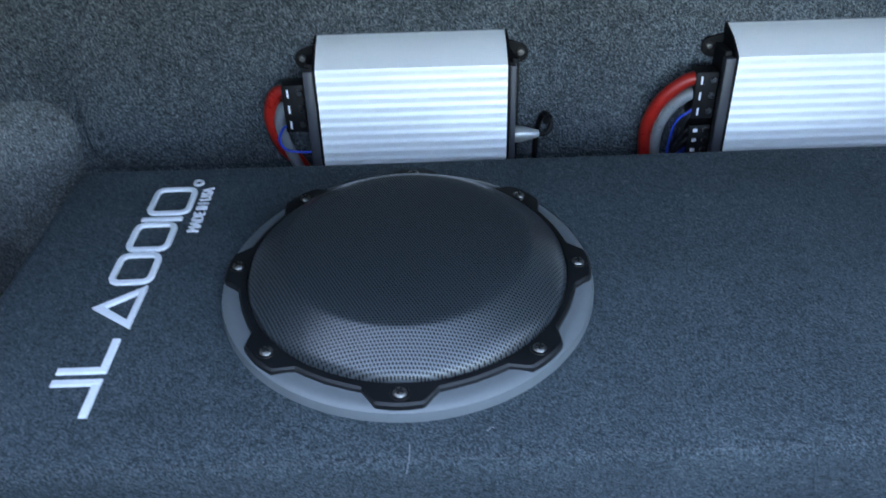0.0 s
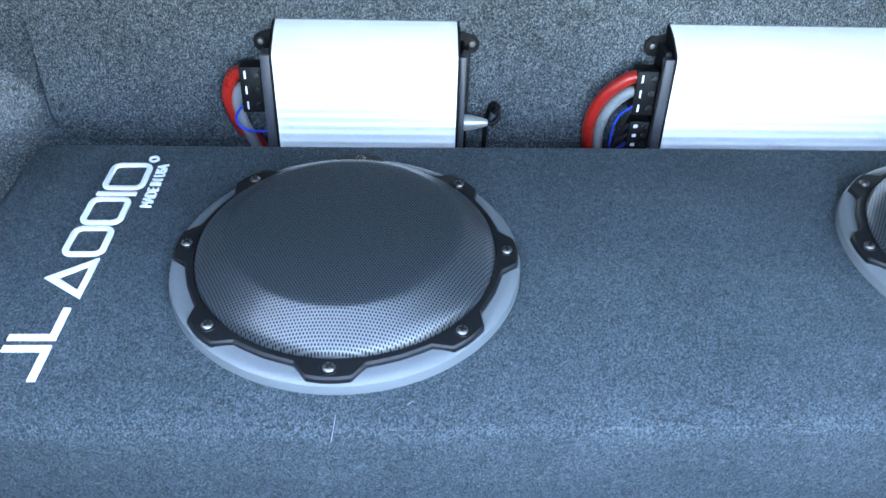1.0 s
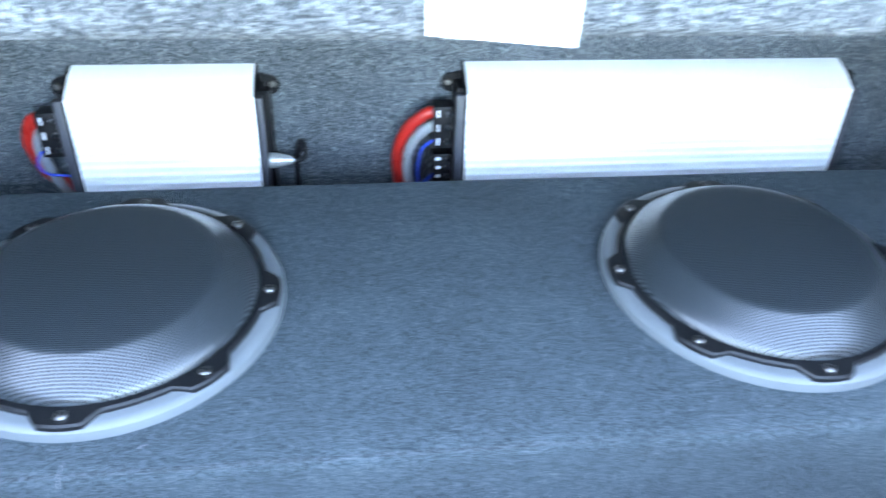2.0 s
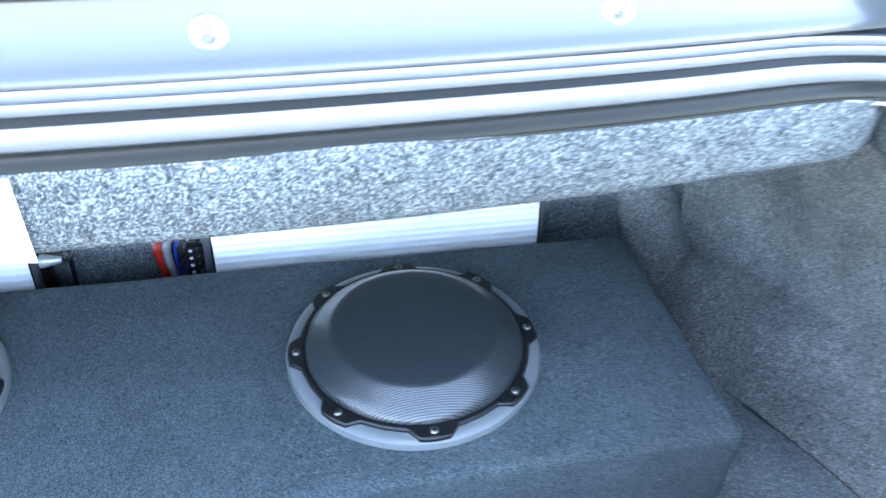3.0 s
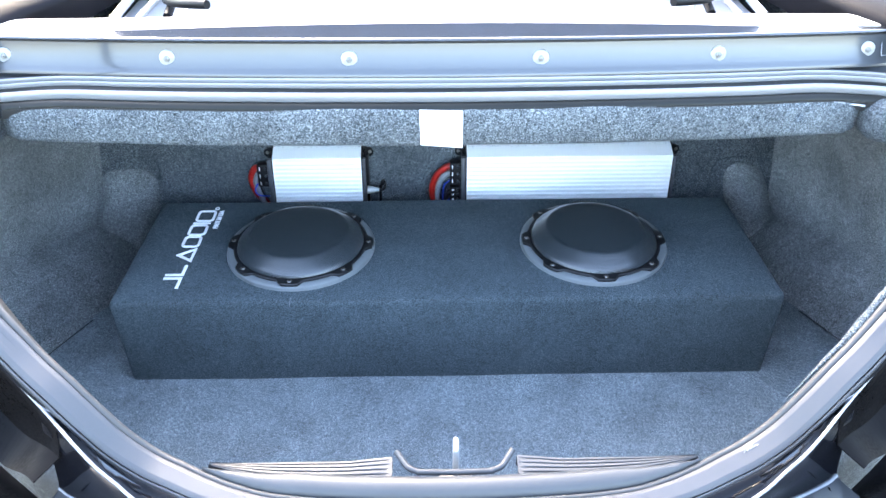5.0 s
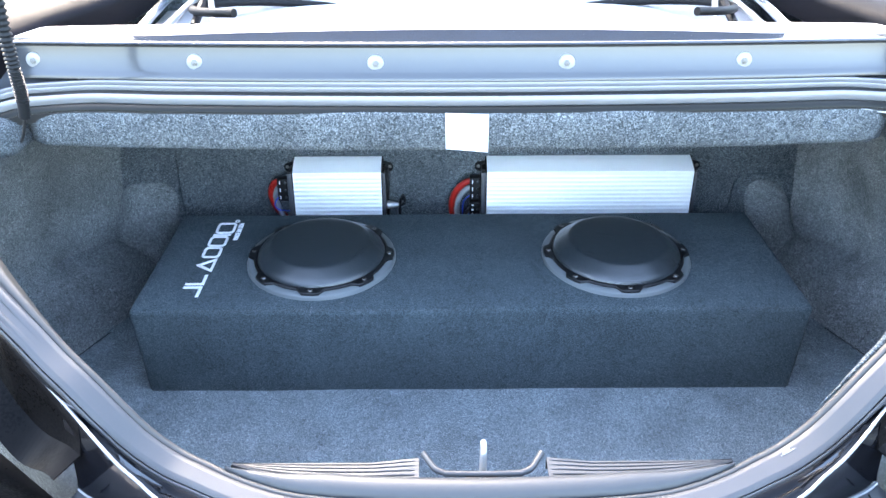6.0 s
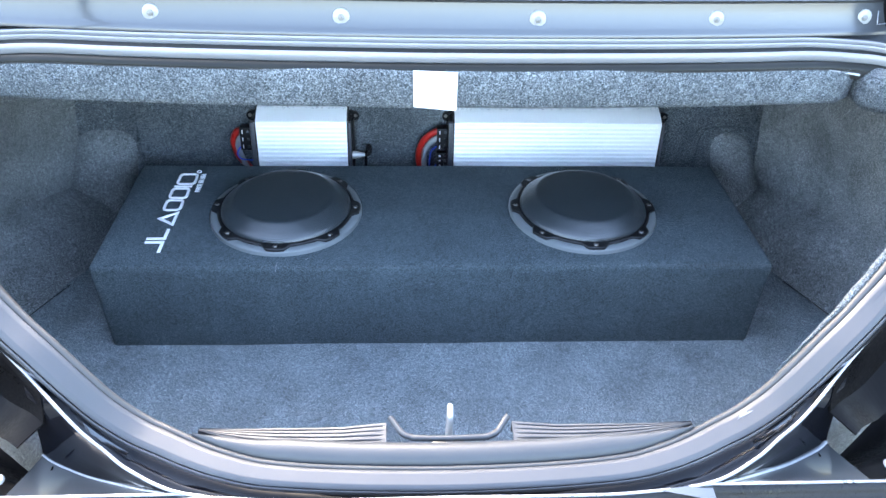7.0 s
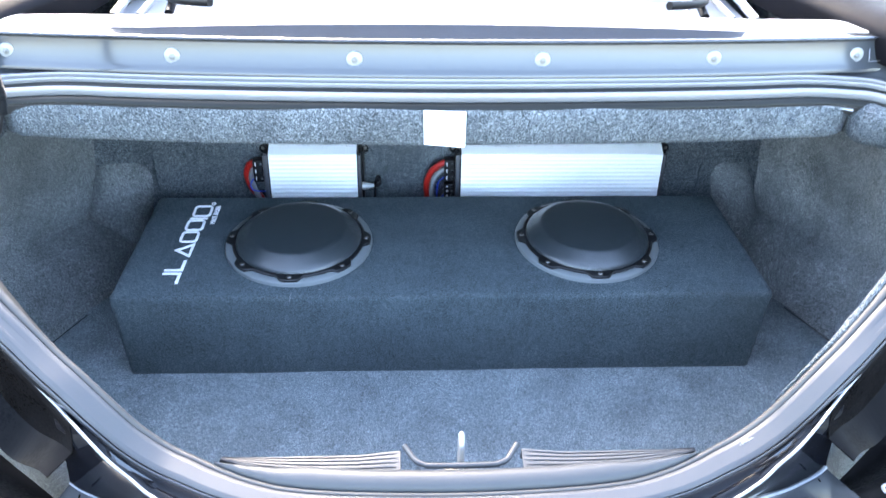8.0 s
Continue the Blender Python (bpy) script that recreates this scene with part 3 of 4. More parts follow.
def bulb_section(k):
    sill = [(-0.0020, -0.018)] + arc(0.0032, -0.0080, 0.0050, 188, -8, 12, 1.0) + [(0.0080, -0.018)]
    deck = [(-0.001, -0.024)] + arc(0.0052, -0.0125, 0.0070, 205, 10, 12, 0.85) + [(0.0122, -0.020)]
    return blend(sill, deck, k)


def band_section(k):
    low, high = [(0.0070, -0.018), (0.0074, -0.005)], [(0.0115, -0.024), (0.0117, -0.0155)]
    for q in range(1, 40):
        f = q / 40
        a = 0.0070 + 0.0335 * f
        low.append((a, -0.0040 + 0.0040 * min(1.0, math.sin(math.pi * f) * 1.6) ** 0.7))
        b = 0.0115 + 0.0310 * f
        bead = 0.0150 * max(0.0, 1 - abs((f - 0.225) / 0.175) ** 3) ** 0.5
        ridge = 0.0135 * max(0.0, 1 - abs((f - 0.71) / 0.085) ** 2.5) ** 0.5
        rise = 0.0130 * ease((f - 0.83) / 0.06)
        high.append((b, -0.0150 + max(bead, ridge, rise)))
    return blend(low + [(0.0408, -0.0040), (0.0412, -0.018)], high + [(0.0423, -0.003), (0.0425, -0.018)], k)


part("bulb", section_sweep(bulb_section, lambda p: p.z < 0.53), rubber, seal, "rounded grey seal bulb")
# Same bulb along the deck, with the shade of its underside put in the colour.
part("deck_bulb", section_sweep(bulb_section, lambda p: p.z > 0.53), shaded_rubber, seal, "seal bulb under the deck, blackened for its shaded underside")
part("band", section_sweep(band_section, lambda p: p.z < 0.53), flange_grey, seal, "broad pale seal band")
part("deck_flange", section_sweep(band_section, lambda p: p.z > 0.53), deck_flange, seal, "ridged flange along the deck, paled for its sky highlights")
# Dark strip added in the groove to stand for its shade.
part("groove", section_sweep(lambda k: blend([(0.0140, -0.012), (0.0150, -0.011), (0.0180, -0.011), (0.0190, -0.012)], [(0.0236, -0.018), (0.0237, -0.0085), (0.0302, -0.0085), (0.0303, -0.018)], k), lambda p: p.z > 0.53), shaded_rubber, seal, "dark strip for the shade in the flange groove")
part("outer_lip", section_sweep(lambda k: [(0.0415, -0.018), (0.0418, -0.006), (0.0430, -0.0035), (0.0448, -0.0045), (0.0462, -0.009), (0.0462, -0.018)]), flange_grey, seal, "thin outer seal lip")
part("inner_skirt", section_sweep(lambda k: [(-0.0015, -0.009), (-0.003, -0.014), (-0.004, -0.028 - 0.002 * k), (0.0, -0.034), (0.004, -0.014)]), dark_rubber, seal, "dark inner seal edge")
upper = sorted((p - o * 0.0030 - u * 0.0185 for p, (o, u) in zip(edge, rim) if p.y > -0.045 and p.z > 0.58 and abs(p.x) < 0.735), key=lambda p: p.x)
part("metal_flange", swept(upper, tube_frames(upper), circle(0.0009, 8)), bright_edge, seal, "thin bright metal flange under the seal")
tip = [p + Vector((0, -0.004, 0.008 - 0.08 * (p.x - 0.64))) for p in upper if 0.64 < p.x < 0.715]
part("flange_tip", swept(tip, [(Vector((0, 0.6, 0.8)) * (0.3 + 0.7 * ease((p.x - 0.645) / 0.04)), Vector((0, -0.8, 0.6))) for p in tip], circle(0.0024, 10, 0.4)), bright_edge, seal, "bare bright end of the metal flange")
hem = [(p - o * 0.0058 - u * 0.013, o, u) for p, (o, u) in zip(edge, rim) if p.x > 0.43 and p.y < -0.07 and p.z < 0.53]
fade = [min(1.0, 0.05 + max(0.0, p.x - 0.44) / 0.10) for p, o, u in hem]
bm = swept([p for p, o, u in hem], [(o * f, u * f) for (p, o, u), f in zip(hem, fade)], circle(0.0052, 14))
for v in bm.verts:
    v.co += 0.0014 * noise.noise_vector(v.co * 60.0) + 0.001 * noise.noise_vector(v.co * 160.0)
tagged(shown("carpet_hem", bm, liner, smooth=70), "turned carpet edge along the seal", "trim", kind="structure")

# ---- carpeted shelf over the box ----
shelf = thing("carpeted_shelf", "thick pale-grey felt carpeted shelf panel across the trunk", "shelf")
path, fr = [], []
for k in range(49):
    x = -0.752 + 1.469 * k / 48
    fade = max(0.0, (abs(x + 0.0175) - 0.718) / 0.0165)
    path.append(Vector((x, bow(x) - 0.040 + 0.016 * fade * fade, 0.0)))
    fr.append((Vector((0, 1, 0)), Vector((0, 0, 1))))
prof = [(0.02, 0.604), (0.004, 0.601), (0.0, 0.594), (-0.001, 0.570), (0.001, 0.546), (0.006, 0.537), (0.016, 0.533), (0.10, 0.534), (0.60, 0.540), (0.60, 0.555), (0.10, 0.562), (0.03, 0.592)]
bm = swept(path, fr, prof)
for v in bm.verts:
    v.co.z += -0.042 * (v.co.x ** 2) + 0.0025 * noise.noise(v.co * 6.0)
    v.co.y = min(v.co.y, wall_y(v.co.z) + 0.012)
part("panel", bm, pale_liner, shelf, smooth=60)
rng = random.Random(11)
fuzz_verts, fuzz_faces = [], []
for k in range(9000):
    x = rng.uniform(-0.70, 0.70)
    s = rng.random()
    if s < 0.25:
        base, out = Vector((x, bow(x) - 0.038 + rng.uniform(0, 0.012), 0.5365)), Vector((0, -0.5, -1))
    else:
        base, out = Vector((x, bow(x) - 0.0405, rng.uniform(0.540, 0.600))), Vector((0, -1, 0.1))
    base.z -= 0.042 * x * x
    tip = base + (out.normalized() + Vector((rng.uniform(-1.6, 1.6), rng.uniform(-0.3, 0.3), rng.uniform(-1.3, 1.3)))).normalized() * rng.uniform(0.0020, 0.0048)
    side = (tip - base).cross(Vector((rng.uniform(-1, 1), rng.uniform(-1, 1), rng.uniform(-1, 1)))).normalized() * 0.00022
    n = len(fuzz_verts)
    fuzz_verts += [base - side, base + side, tip]
    fuzz_faces.append((n, n + 1, n + 2))
fuzz_me = bpy.data.meshes.new("felt_nap")
fuzz_me.from_pydata(fuzz_verts, [], fuzz_faces)
fuzz_me.materials.append(pale_liner)
fibres = new("felt_nap", fuzz_me)
fibres.parent = shelf
fibres["kind"] = "stuff"
for x, z in ((-0.607, 0.557), (0.592, 0.5575)):
    d = turned([(0.0, 0.0022), (0.006, 0.0028), (0.0085, 0.0016), (0.0095, -0.002)], 24)
    bmesh.ops.transform(d, verts=d.verts, matrix=Matrix.Translation((x, bow(x) - 0.0410, z)) @ Matrix.Rotation(radians(90), 4, "X"))
    part("push_pin", d, liner, shelf, "carpet-coloured push pin in a dimple")
for sign in (1, -1):
    bm = box(0.716 if sign > 0 else 0.748, 0.93, -0.012, 0.18, 0.508, 0.583, 0.028, 5)
    bmesh.ops.subdivide_edges(bm, edges=[e for e in bm.edges if e.calc_length() > 0.05], cuts=5, use_grid_fill=True)
    for v in bm.verts:
        v.co.y += 0.35 * (0.75 - v.co.x) - 0.35 * (v.co.z - 0.56)
        v.co.z -= 0.10 * (v.co.x - 0.72)
        v.co += 0.006 * noise.noise_vector(v.co * 11.0)
        v.co.x *= sign
    # The darker carpet stands in for the trim lying out of the sun.
    tagged(shown("side_trim", bm, liner, smooth=70), "padded carpet trim at the trunk corner, darkened as if unlit", "trim", "corner trims", "structure")

note = bmesh.new()
vs = [note.verts.new((x, bow(x) - 0.0435 - 0.002 * math.sin(3 * k), z)) for k, (x, z) in enumerate(((-0.0385, 0.5425), (0.0290, 0.5365), (0.0290, 0.6005), (-0.0395, 0.6035)))]
note.faces.new(vs)
tagged(shown("paper_label", thickened(note, 0.0006), paper), "blank white paper label on the carpeted shelf edge", "label")

# deck bolts
for x in (-0.727, -0.443, -0.149, 0.154, 0.446, 0.717):
    b = thing("deck_bolt", "pale plated bolt with a wide washer on the deck panel", "bolt", "deck bolts")
    b.matrix_basis = Matrix.Translation((x, bow(x) + 0.0122, 0.6645 - 0.033 * x * x)) @ Matrix.Rotation(radians(88), 4, "X") @ Matrix.Rotation(x * 7, 4, "Z")
    part("washer", turned([(0.005, 0.003), (0.0105, 0.0026), (0.0128, 0.001), (0.0132, -0.002), (0.005, -0.002)], 32, True), washer_white, b)
    hexa = turned([(0.0, 0.0058), (0.0035, 0.0058), (0.0052, 0.005), (0.0056, 0.002)], 6)
    part("head", hexa, pale_steel, b, "worn hexagonal head", 20)
    part("stud", turned([(0.0, 0.0085), (0.0017, 0.0083), (0.0021, 0.005)], 12), pale_steel, b)

# panel joint beside the last bolt
part("joint", tube([(0.742, bow(0.742) + 0.0125, 0.657), (0.742, bow(0.742) + 0.008, 0.648), (0.7425, bow(0.742) + 0.004, 0.6385), (0.746, bow(0.746) + 0.003, 0.6375), (0.765, bow(0.765) + 0.003, 0.638), (0.79, bow(0.79) + 0.003, 0.639)], 0.0006, 6, 8), bright_edge, body, "pale panel joint beside the last bolt")

# ---- what lies beyond the deck ----
cover = grid_surface([[(x, y, 0.60 + 0.05 * math.cos(x * 1.8) - 0.04 * abs(y - 0.6) + 0.004 * noise.noise(Vector((x * 4, y * 4, 0)))) for x in [k * 0.08 - 0.64 for k in range(17)]] for y in [0.26 + 0.07 * k for k in range(14)]])
roof_cover = thing("roof_cover", "pale cream folded roof cover behind the deck", "roof cover")
# The cream is dimmed in its colour, for the shade on the cover.
part("panel", thickened(cover, 0.01), shaded_cream, roof_cover, smooth=60)
part("piping", tube([(0.08 * k - 0.60, 0.262, 0.592 + 0.05 * math.cos((0.08 * k - 0.60) * 1.8)) for k in range(16)], 0.005, 4, 8), cream, roof_cover, "pale piped front edge")
# Unseen dark hump, added only to darken what the deck top reflects.
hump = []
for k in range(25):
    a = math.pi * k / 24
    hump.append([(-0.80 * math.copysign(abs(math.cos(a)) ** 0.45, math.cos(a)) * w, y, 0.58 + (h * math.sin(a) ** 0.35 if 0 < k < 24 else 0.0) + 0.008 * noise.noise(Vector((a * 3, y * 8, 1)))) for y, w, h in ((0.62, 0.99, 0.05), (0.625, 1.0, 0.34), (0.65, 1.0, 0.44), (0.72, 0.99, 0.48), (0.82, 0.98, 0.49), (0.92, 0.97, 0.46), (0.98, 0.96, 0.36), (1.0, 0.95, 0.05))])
tagged(shown("reflected_hump", thickened(grid_surface(hump), 0.004), hump_blue, smooth=60), "unseen dark blue-grey hump added to darken the deck top's reflection", "folded roof")
for sign in (1, -1):
    arcpts = [(sign * (0.30 + 0.22 * math.cos(radians(a))), 0.34 + 0.16 * math.sin(radians(a)), 0.672 - 0.0004 * a) for a in range(-60, 130, 20)]
    tagged(shown("roof_bow", tube(arcpts, 0.008), black_cap), "thin black curved roof bow over the cover", "roof bow", "roof bows")
    link_arm = thing("roof_linkage", "pale metal folding-roof linkage behind the deck", "linkage", "roof linkages")
    for k, (a, b) in enumerate((((0.46, 0.24, 0.66), (0.52, 0.46, 0.70)), ((0.50, 0.25, 0.66), (0.50, 0.5, 0.72)), ((0.55, 0.24, 0.66), (0.49, 0.44, 0.70)), ((0.60, 0.25, 0.655), (0.57, 0.5, 0.69)))):
        arm = tube([(sign * a[0], a[1], a[2]), (sign * (a[0] + b[0]) / 2, (a[1] + b[1]) / 2, (a[2] + b[2]) / 2 + 0.005), (sign * b[0], b[1], b[2])], 0.008 if k % 2 else 0.006, 4, 8)
        part("arm", arm, (washer_white, black_cap, washer_white, chrome)[k], link_arm)

# ---- sill plate and striker ----
sill = thing("scuff_plate", "ribbed grey plastic sill plate with a notch for the latch", "sill plate")


def sill_half(sign):
    bm = bmesh.new()
    xs = [0.082, 0.087, 0.10, 0.14, 0.18, 0.22, 0.25, 0.27, 0.29, 0.31, 0.322]
    rows = []
    for x in xs:
        lift = 0.005 * max(0, 1 - (x - 0.078) / 0.06)
        low = -0.505 + 0.028 * min(1.0, max(0.0, (x - 0.16) / 0.165)) ** 2.2
        y1 = -0.476 + 0.003 * max(0, 1 - (x - 0.078) / 0.06)
        row = []
        for k in range(81):
            f = k / 80
            rib = -0.0034 * sum(math.exp(-((f - g) / 0.022) ** 2) for g in (0.14, 0.36, 0.58, 0.80)) + 0.0012 * math.sin(math.pi * f)
            y = y1 + f * (low - y1)
            row.append(Vector((0.004 + sign * x, y, 0.2975 + rib * (1 if x > 0.09 else 0) + lift * (1 - f))))
        row.insert(0, row[0] + Vector((0, 0.002, -0.02)))
        rows.append(row)
    return thickened(grid_surface(rows), 0.003)


for sign in (1, -1):
    part("ribbed_panel", sill_half(sign), scuff_plastic, sill, "grey panel with long moulded ribs")
    horn = tube([(0.004 + sign * 0.077, -0.466, 0.3035), (0.004 + sign * 0.069, -0.478, 0.301), (0.004 + sign * 0.060, -0.490, 0.299), (0.004 + sign * 0.046, -0.496, 0.298)], 0.0042, 6, 10)
    part("notch_edge", horn, scuff_plastic, sill)
part("notch_bar", tube([(-0.046, -0.496, 0.298), (0.004, -0.4975, 0.2985), (0.054, -0.496, 0.298)], 0.0042, 6, 10), scuff_plastic, sill)
ridge = sorted(((p, o, u) for p, (o, u) in zip(edge, rim) if abs(p.x) < 0.325 and p.y < -0.4), key=lambda e: e[0].x)
bm = bmesh.new()
rows = []
for p, o, u in ridge:
    w = min(1.0, max(0.06, (0.325 - abs(p.x)) / 0.12)) ** 0.7
    c = p - o * (0.0150 * w + 0.001)
    rows.append([bm.verts.new(c + o * (a * w * 1.25) + u * (b * (0.4 + 0.6 * w) - 0.004)) for a, b in ((-0.0125, -0.012), (-0.012, 0.001), (-0.009, 0.005), (-0.003, 0.0075), (0.004, 0.0065), (0.009, 0.003), (0.012, -0.003), (0.0125, -0.012))])
for a, b in zip(rows, rows[1:]):
    for k in range(8):
        bm.faces.new((a[k], a[(k + 1) % 8], b[(k + 1) % 8], b[k]))
part("top", bm, scuff_plastic, sill, "smooth rounded sill top")
part("front_wall", box(-0.27, 0.27, -0.500, -0.487, 0.0, 0.275, 0.003), liner, sill, "grey carpet below the sill")

striker = thing("latch_striker", "bright steel latch striker loop standing in the sill notch", "latch striker")
striker_bar = tube([(0.007, -0.436, 0.22), (0.007, -0.435, 0.280), (0.007, -0.438, 0.2925), (0.007, -0.444, 0.2965), (0.007, -0.451, 0.2925), (0.007, -0.455, 0.280), (0.007, -0.456, 0.22)], 0.0042, 6, 12)
part("loop", striker_bar, plug_metal, striker)
part("base", box(-0.016, 0.030, -0.486, -0.43, 0.212, 0.222, 0.002), steel, striker)

# ---- the box with its subwoofers ----
X0, X1, DEEP, TOP = -0.634, 0.657, 0.369, 0.201
enclosure = thing("speaker_box", "long speaker box covered in charcoal carpet on the trunk floor", "speaker box")
bm = box(X0, X1, -0.004, DEEP, 0, TOP)
bmesh.ops.bevel(bm, geom=[e for e in bm.edges if max(v.co.z for v in e.verts) > 0.1], offset=0.012, segments=4, profile=0.5, affect="EDGES")
bmesh.ops.subdivide_edges(bm, edges=[e for e in bm.edges if e.calc_length() > 0.3 and abs(e.verts[0].co.x - e.verts[1].co.x) > 0.3], cuts=40, use_grid_fill=True)
for v in bm.verts:
    if v.co.y < 0.1:
        v.co.y -= 0.007 * v.co.z / TOP
    v.co += noise.noise_vector(v.co * 5.0) * 0.0016
part("cabinet", bm, box_carpet, enclosure, smooth=60)
# carpet seam along the top front edge, its highlight put in as a lighter carpet
part("seam", tube([(X0 + 0.012, -0.0054, TOP - 0.0042), (-0.2, -0.0056, TOP - 0.0040), (0.2, -0.0056, TOP - 0.0040), (X1 - 0.012, -0.0054, TOP - 0.0042)], 0.0024, 12, 8), worn_carpet, enclosure, "worn carpet edge, a touch lighter where it catches light")


def subwoofer(x, y, turn):
    s = thing("subwoofer", "round subwoofer with a black perforated grille and grey trim ring", "subwoofer", "subwoofers in the box")
    s.matrix_basis = pose(x, y, TOP - 0.003, 0, 0, turn)
    part("trim_ring", turned([(0.122, 0.012), (0.142, 0.0138), (0.1475, 0.0130), (0.1508, 0.0105), (0.1522, 0.006), (0.1524, -0.002), (0.122, -0.004)], 128, True), ring_grey, s, "satin grey trim ring", 35)
    # grille frame: a ring with eight screw lugs
    bm = bmesh.new()
    levels = ((0.0125, 0.0), (0.0165, 0.0), (0.0182, -0.0018))
    outline = []
    for k in range(8):
        a0 = radians(45 * k - 90)
        for da, r in ((-22.5, 0.1370), (-15, 0.1370), (-11.4, 0.1373), (-7.0, 0.1478), (-6.2, 0.1490), (-2.5, 0.1497), (0, 0.1498), (2.5, 0.1497), (6.2, 0.1490), (7.0, 0.1478), (11.4, 0.1373), (15, 0.1370)):
            outline.append((a0 + radians(da), r))
    rows = [[bm.verts.new(((r + inset) * math.cos(a), (r + inset) * math.sin(a), z)) for a, r in outline] for z, inset in levels]
    rows.append([bm.verts.new((0.1305 * math.cos(a), 0.1305 * math.sin(a), 0.0182)) for a, r in outline])
    rows.append([bm.verts.new((0.1285 * math.cos(a), 0.1285 * math.sin(a), 0.0125)) for a, r in outline])
    for a, b in zip(rows, rows[1:]):
        n = len(a)
        for k in range(n):
            bm.faces.new((a[k], a[(k + 1) % n], b[(k + 1) % n], b[k]))
    part("grille_frame", bm, frame_black, s, "black grille frame with eight lugs", 25)
    part("grille", turned([(0, 0.0456), (0.03, 0.0455), (0.06, 0.0453), (0.085, 0.0450), (0.094, 0.0447), (0.0985, 0.0440), (0.1012, 0.0426), (0.1040, 0.0402), (0.1185, 0.0310), (0.1252, 0.0252), (0.1284, 0.0218), (0.1298, 0.0172)], 128), screen, s, "domed perforated steel grille", 60)
    for k in range(8):
        a = radians(45 * k - 90)
        m = Matrix.Translation((0.1395 * math.cos(a), 0.1395 * math.sin(a), 0.0175)) @ Matrix.Rotation(a * 2.3, 4, "Z")
        cup = turned([(0.0045, 0.0014), (0.0068, 0.0012), (0.0074, 0.0), (0.0074, -0.002)], 20)
        bmesh.ops.transform(cup, verts=cup.verts, matrix=m)
        washer = part("lug_rim", cup, frame_black, s)
        head = turned([(0, 0.0034), (0.0026, 0.0032), (0.0043, 0.0024), (0.0051, 0.0012), (0.0052, -0.001)], 20)
        bmesh.ops.transform(head, verts=head.verts, matrix=m)
        sc = part("screw", head, steel, s, "worn zinc screw")
        slot = joined(box(-0.0030, 0.0030, -0.0007, 0.0007, 0.0026, 0.00365), box(-0.0007, 0.0007, -0.0030, 0.0030, 0.0026, 0.0037))
        bmesh.ops.transform(slot, verts=slot.verts, matrix=m)
        part("cross_slot", slot, recess, sc)
    return s


subwoofer(-0.2920, 0.1735, -1.8)
subwoofer(0.3160, 0.1765, 0)

# ---- embroidered mark on the box, as plain shapes ----
def flat_bar(points, lift=0.0022):
    bm = bmesh.new()
    bm.faces.new([bm.verts.new((x, y, TOP + 0.0004)) for x, y in points])
    ext = bmesh.ops.extrude_face_region(bm, geom=bm.faces[:])
    bmesh.ops.translate(bm, verts=[v for v in ext["geom"] if isinstance(v, bmesh.types.BMVert)], vec=(0, 0, lift))
    bmesh.ops.bevel(bm, geom=[e for e in bm.edges if e.verts[0].co.z > TOP + lift * 0.9 and e.verts[1].co.z > TOP + lift * 0.9], offset=0.0008, segments=2, affect="EDGES")
    return bm


def bar_frame(y0, y1, x0=-0.543, x1=-0.506, w=0.0054):
    bm = bmesh.new()
    rings = []
    for inset, lift in ((0, 0), (0.0, 0.0018), (0.0008, 0.0026), (w - 0.0008, 0.0026), (w, 0.0018), (w, 0)):
        rings.append([bm.verts.new((x, y, TOP + 0.0004 + lift)) for x, y in rounded_outline(x0 + inset, x1 - inset, y0 + inset, y1 - inset, max(0.003, 0.010 - inset))])
    n = len(rings[0])
    for p, q in zip(rings, rings[1:]):
        for k in range(n):
            bm.faces.new((p[k], p[(k + 1) % n], q[(k + 1) % n], q[k]))
    return bm


def plain_bar(y0, y1, x0=-0.543, x1=-0.506):
    return flat_bar([(x0, y0), (x1, y0), (x1, y1), (x0, y1)])


def bar_wedge(points, w=0.0058):
    """A plain three-cornered outline."""
    c = [Vector(p) for p in points]
    mid = (c[0] + c[1] + c[2]) / 3
    bm = bmesh.new()
    rings = []
    for inset, lift in ((0, 0), (0.0, 0.0018), (0.0008, 0.0026), (w - 0.0008, 0.0026), (w, 0.0018), (w, 0)):
        ring = []
        for p in c:
            d = (mid - p)
            q = p + d.normalized() * inset * 1.9
            ring.append(bm.verts.new((q.x, q.y, TOP + 0.0004 + lift)))
        rings.append(ring)
    for p, q in zip(rings, rings[1:]):
        for k in range(3):
            bm.faces.new((p[k], p[(k + 1) % 3], q[(k + 1) % 3], q[k]))
    return bm


for bm in (plain_bar(0.0640, 0.0702, -0.549, -0.5125), plain_bar(0.0345, 0.0640, -0.5185, -0.5125), plain_bar(0.0758, 0.0820, -0.549, -0.512), plain_bar(0.0820, 0.1115, -0.5180, -0.512),
           bar_wedge(((-0.546, 0.1475), (-0.509, 0.1225), (-0.508, 0.1735))), bar_frame(0.1765, 0.2185, -0.5445, -0.5065), bar_frame(0.2215, 0.2640, -0.5435, -0.5040), plain_bar(0.2675, 0.2728, -0.541, -0.503), bar_frame(0.2770, 0.3225, -0.5400, -0.4985)):
    part("mark_bar", bm, white_thread, enclosure, "white embroidered plain bar")
dot = turned([(0.003, 0.0), (0.0034, 0.0016), (0.0052, 0.0016), (0.0056, 0.0)], 24, True)
bmesh.ops.translate(dot, verts=dot.verts, vec=(-0.5015, 0.3315, TOP + 0.0004))
part("mark_ring", dot, white_thread, enclosure, "small white embroidered ring")

font = bpy.data.curves.new("lettering", "FONT")
font.body, font.size, font.extrude, font.offset = "MADE IN USA", 0.0155, 0.0009, 0.0
font_ob = new("lettering", font)
bpy.context.view_layer.update()
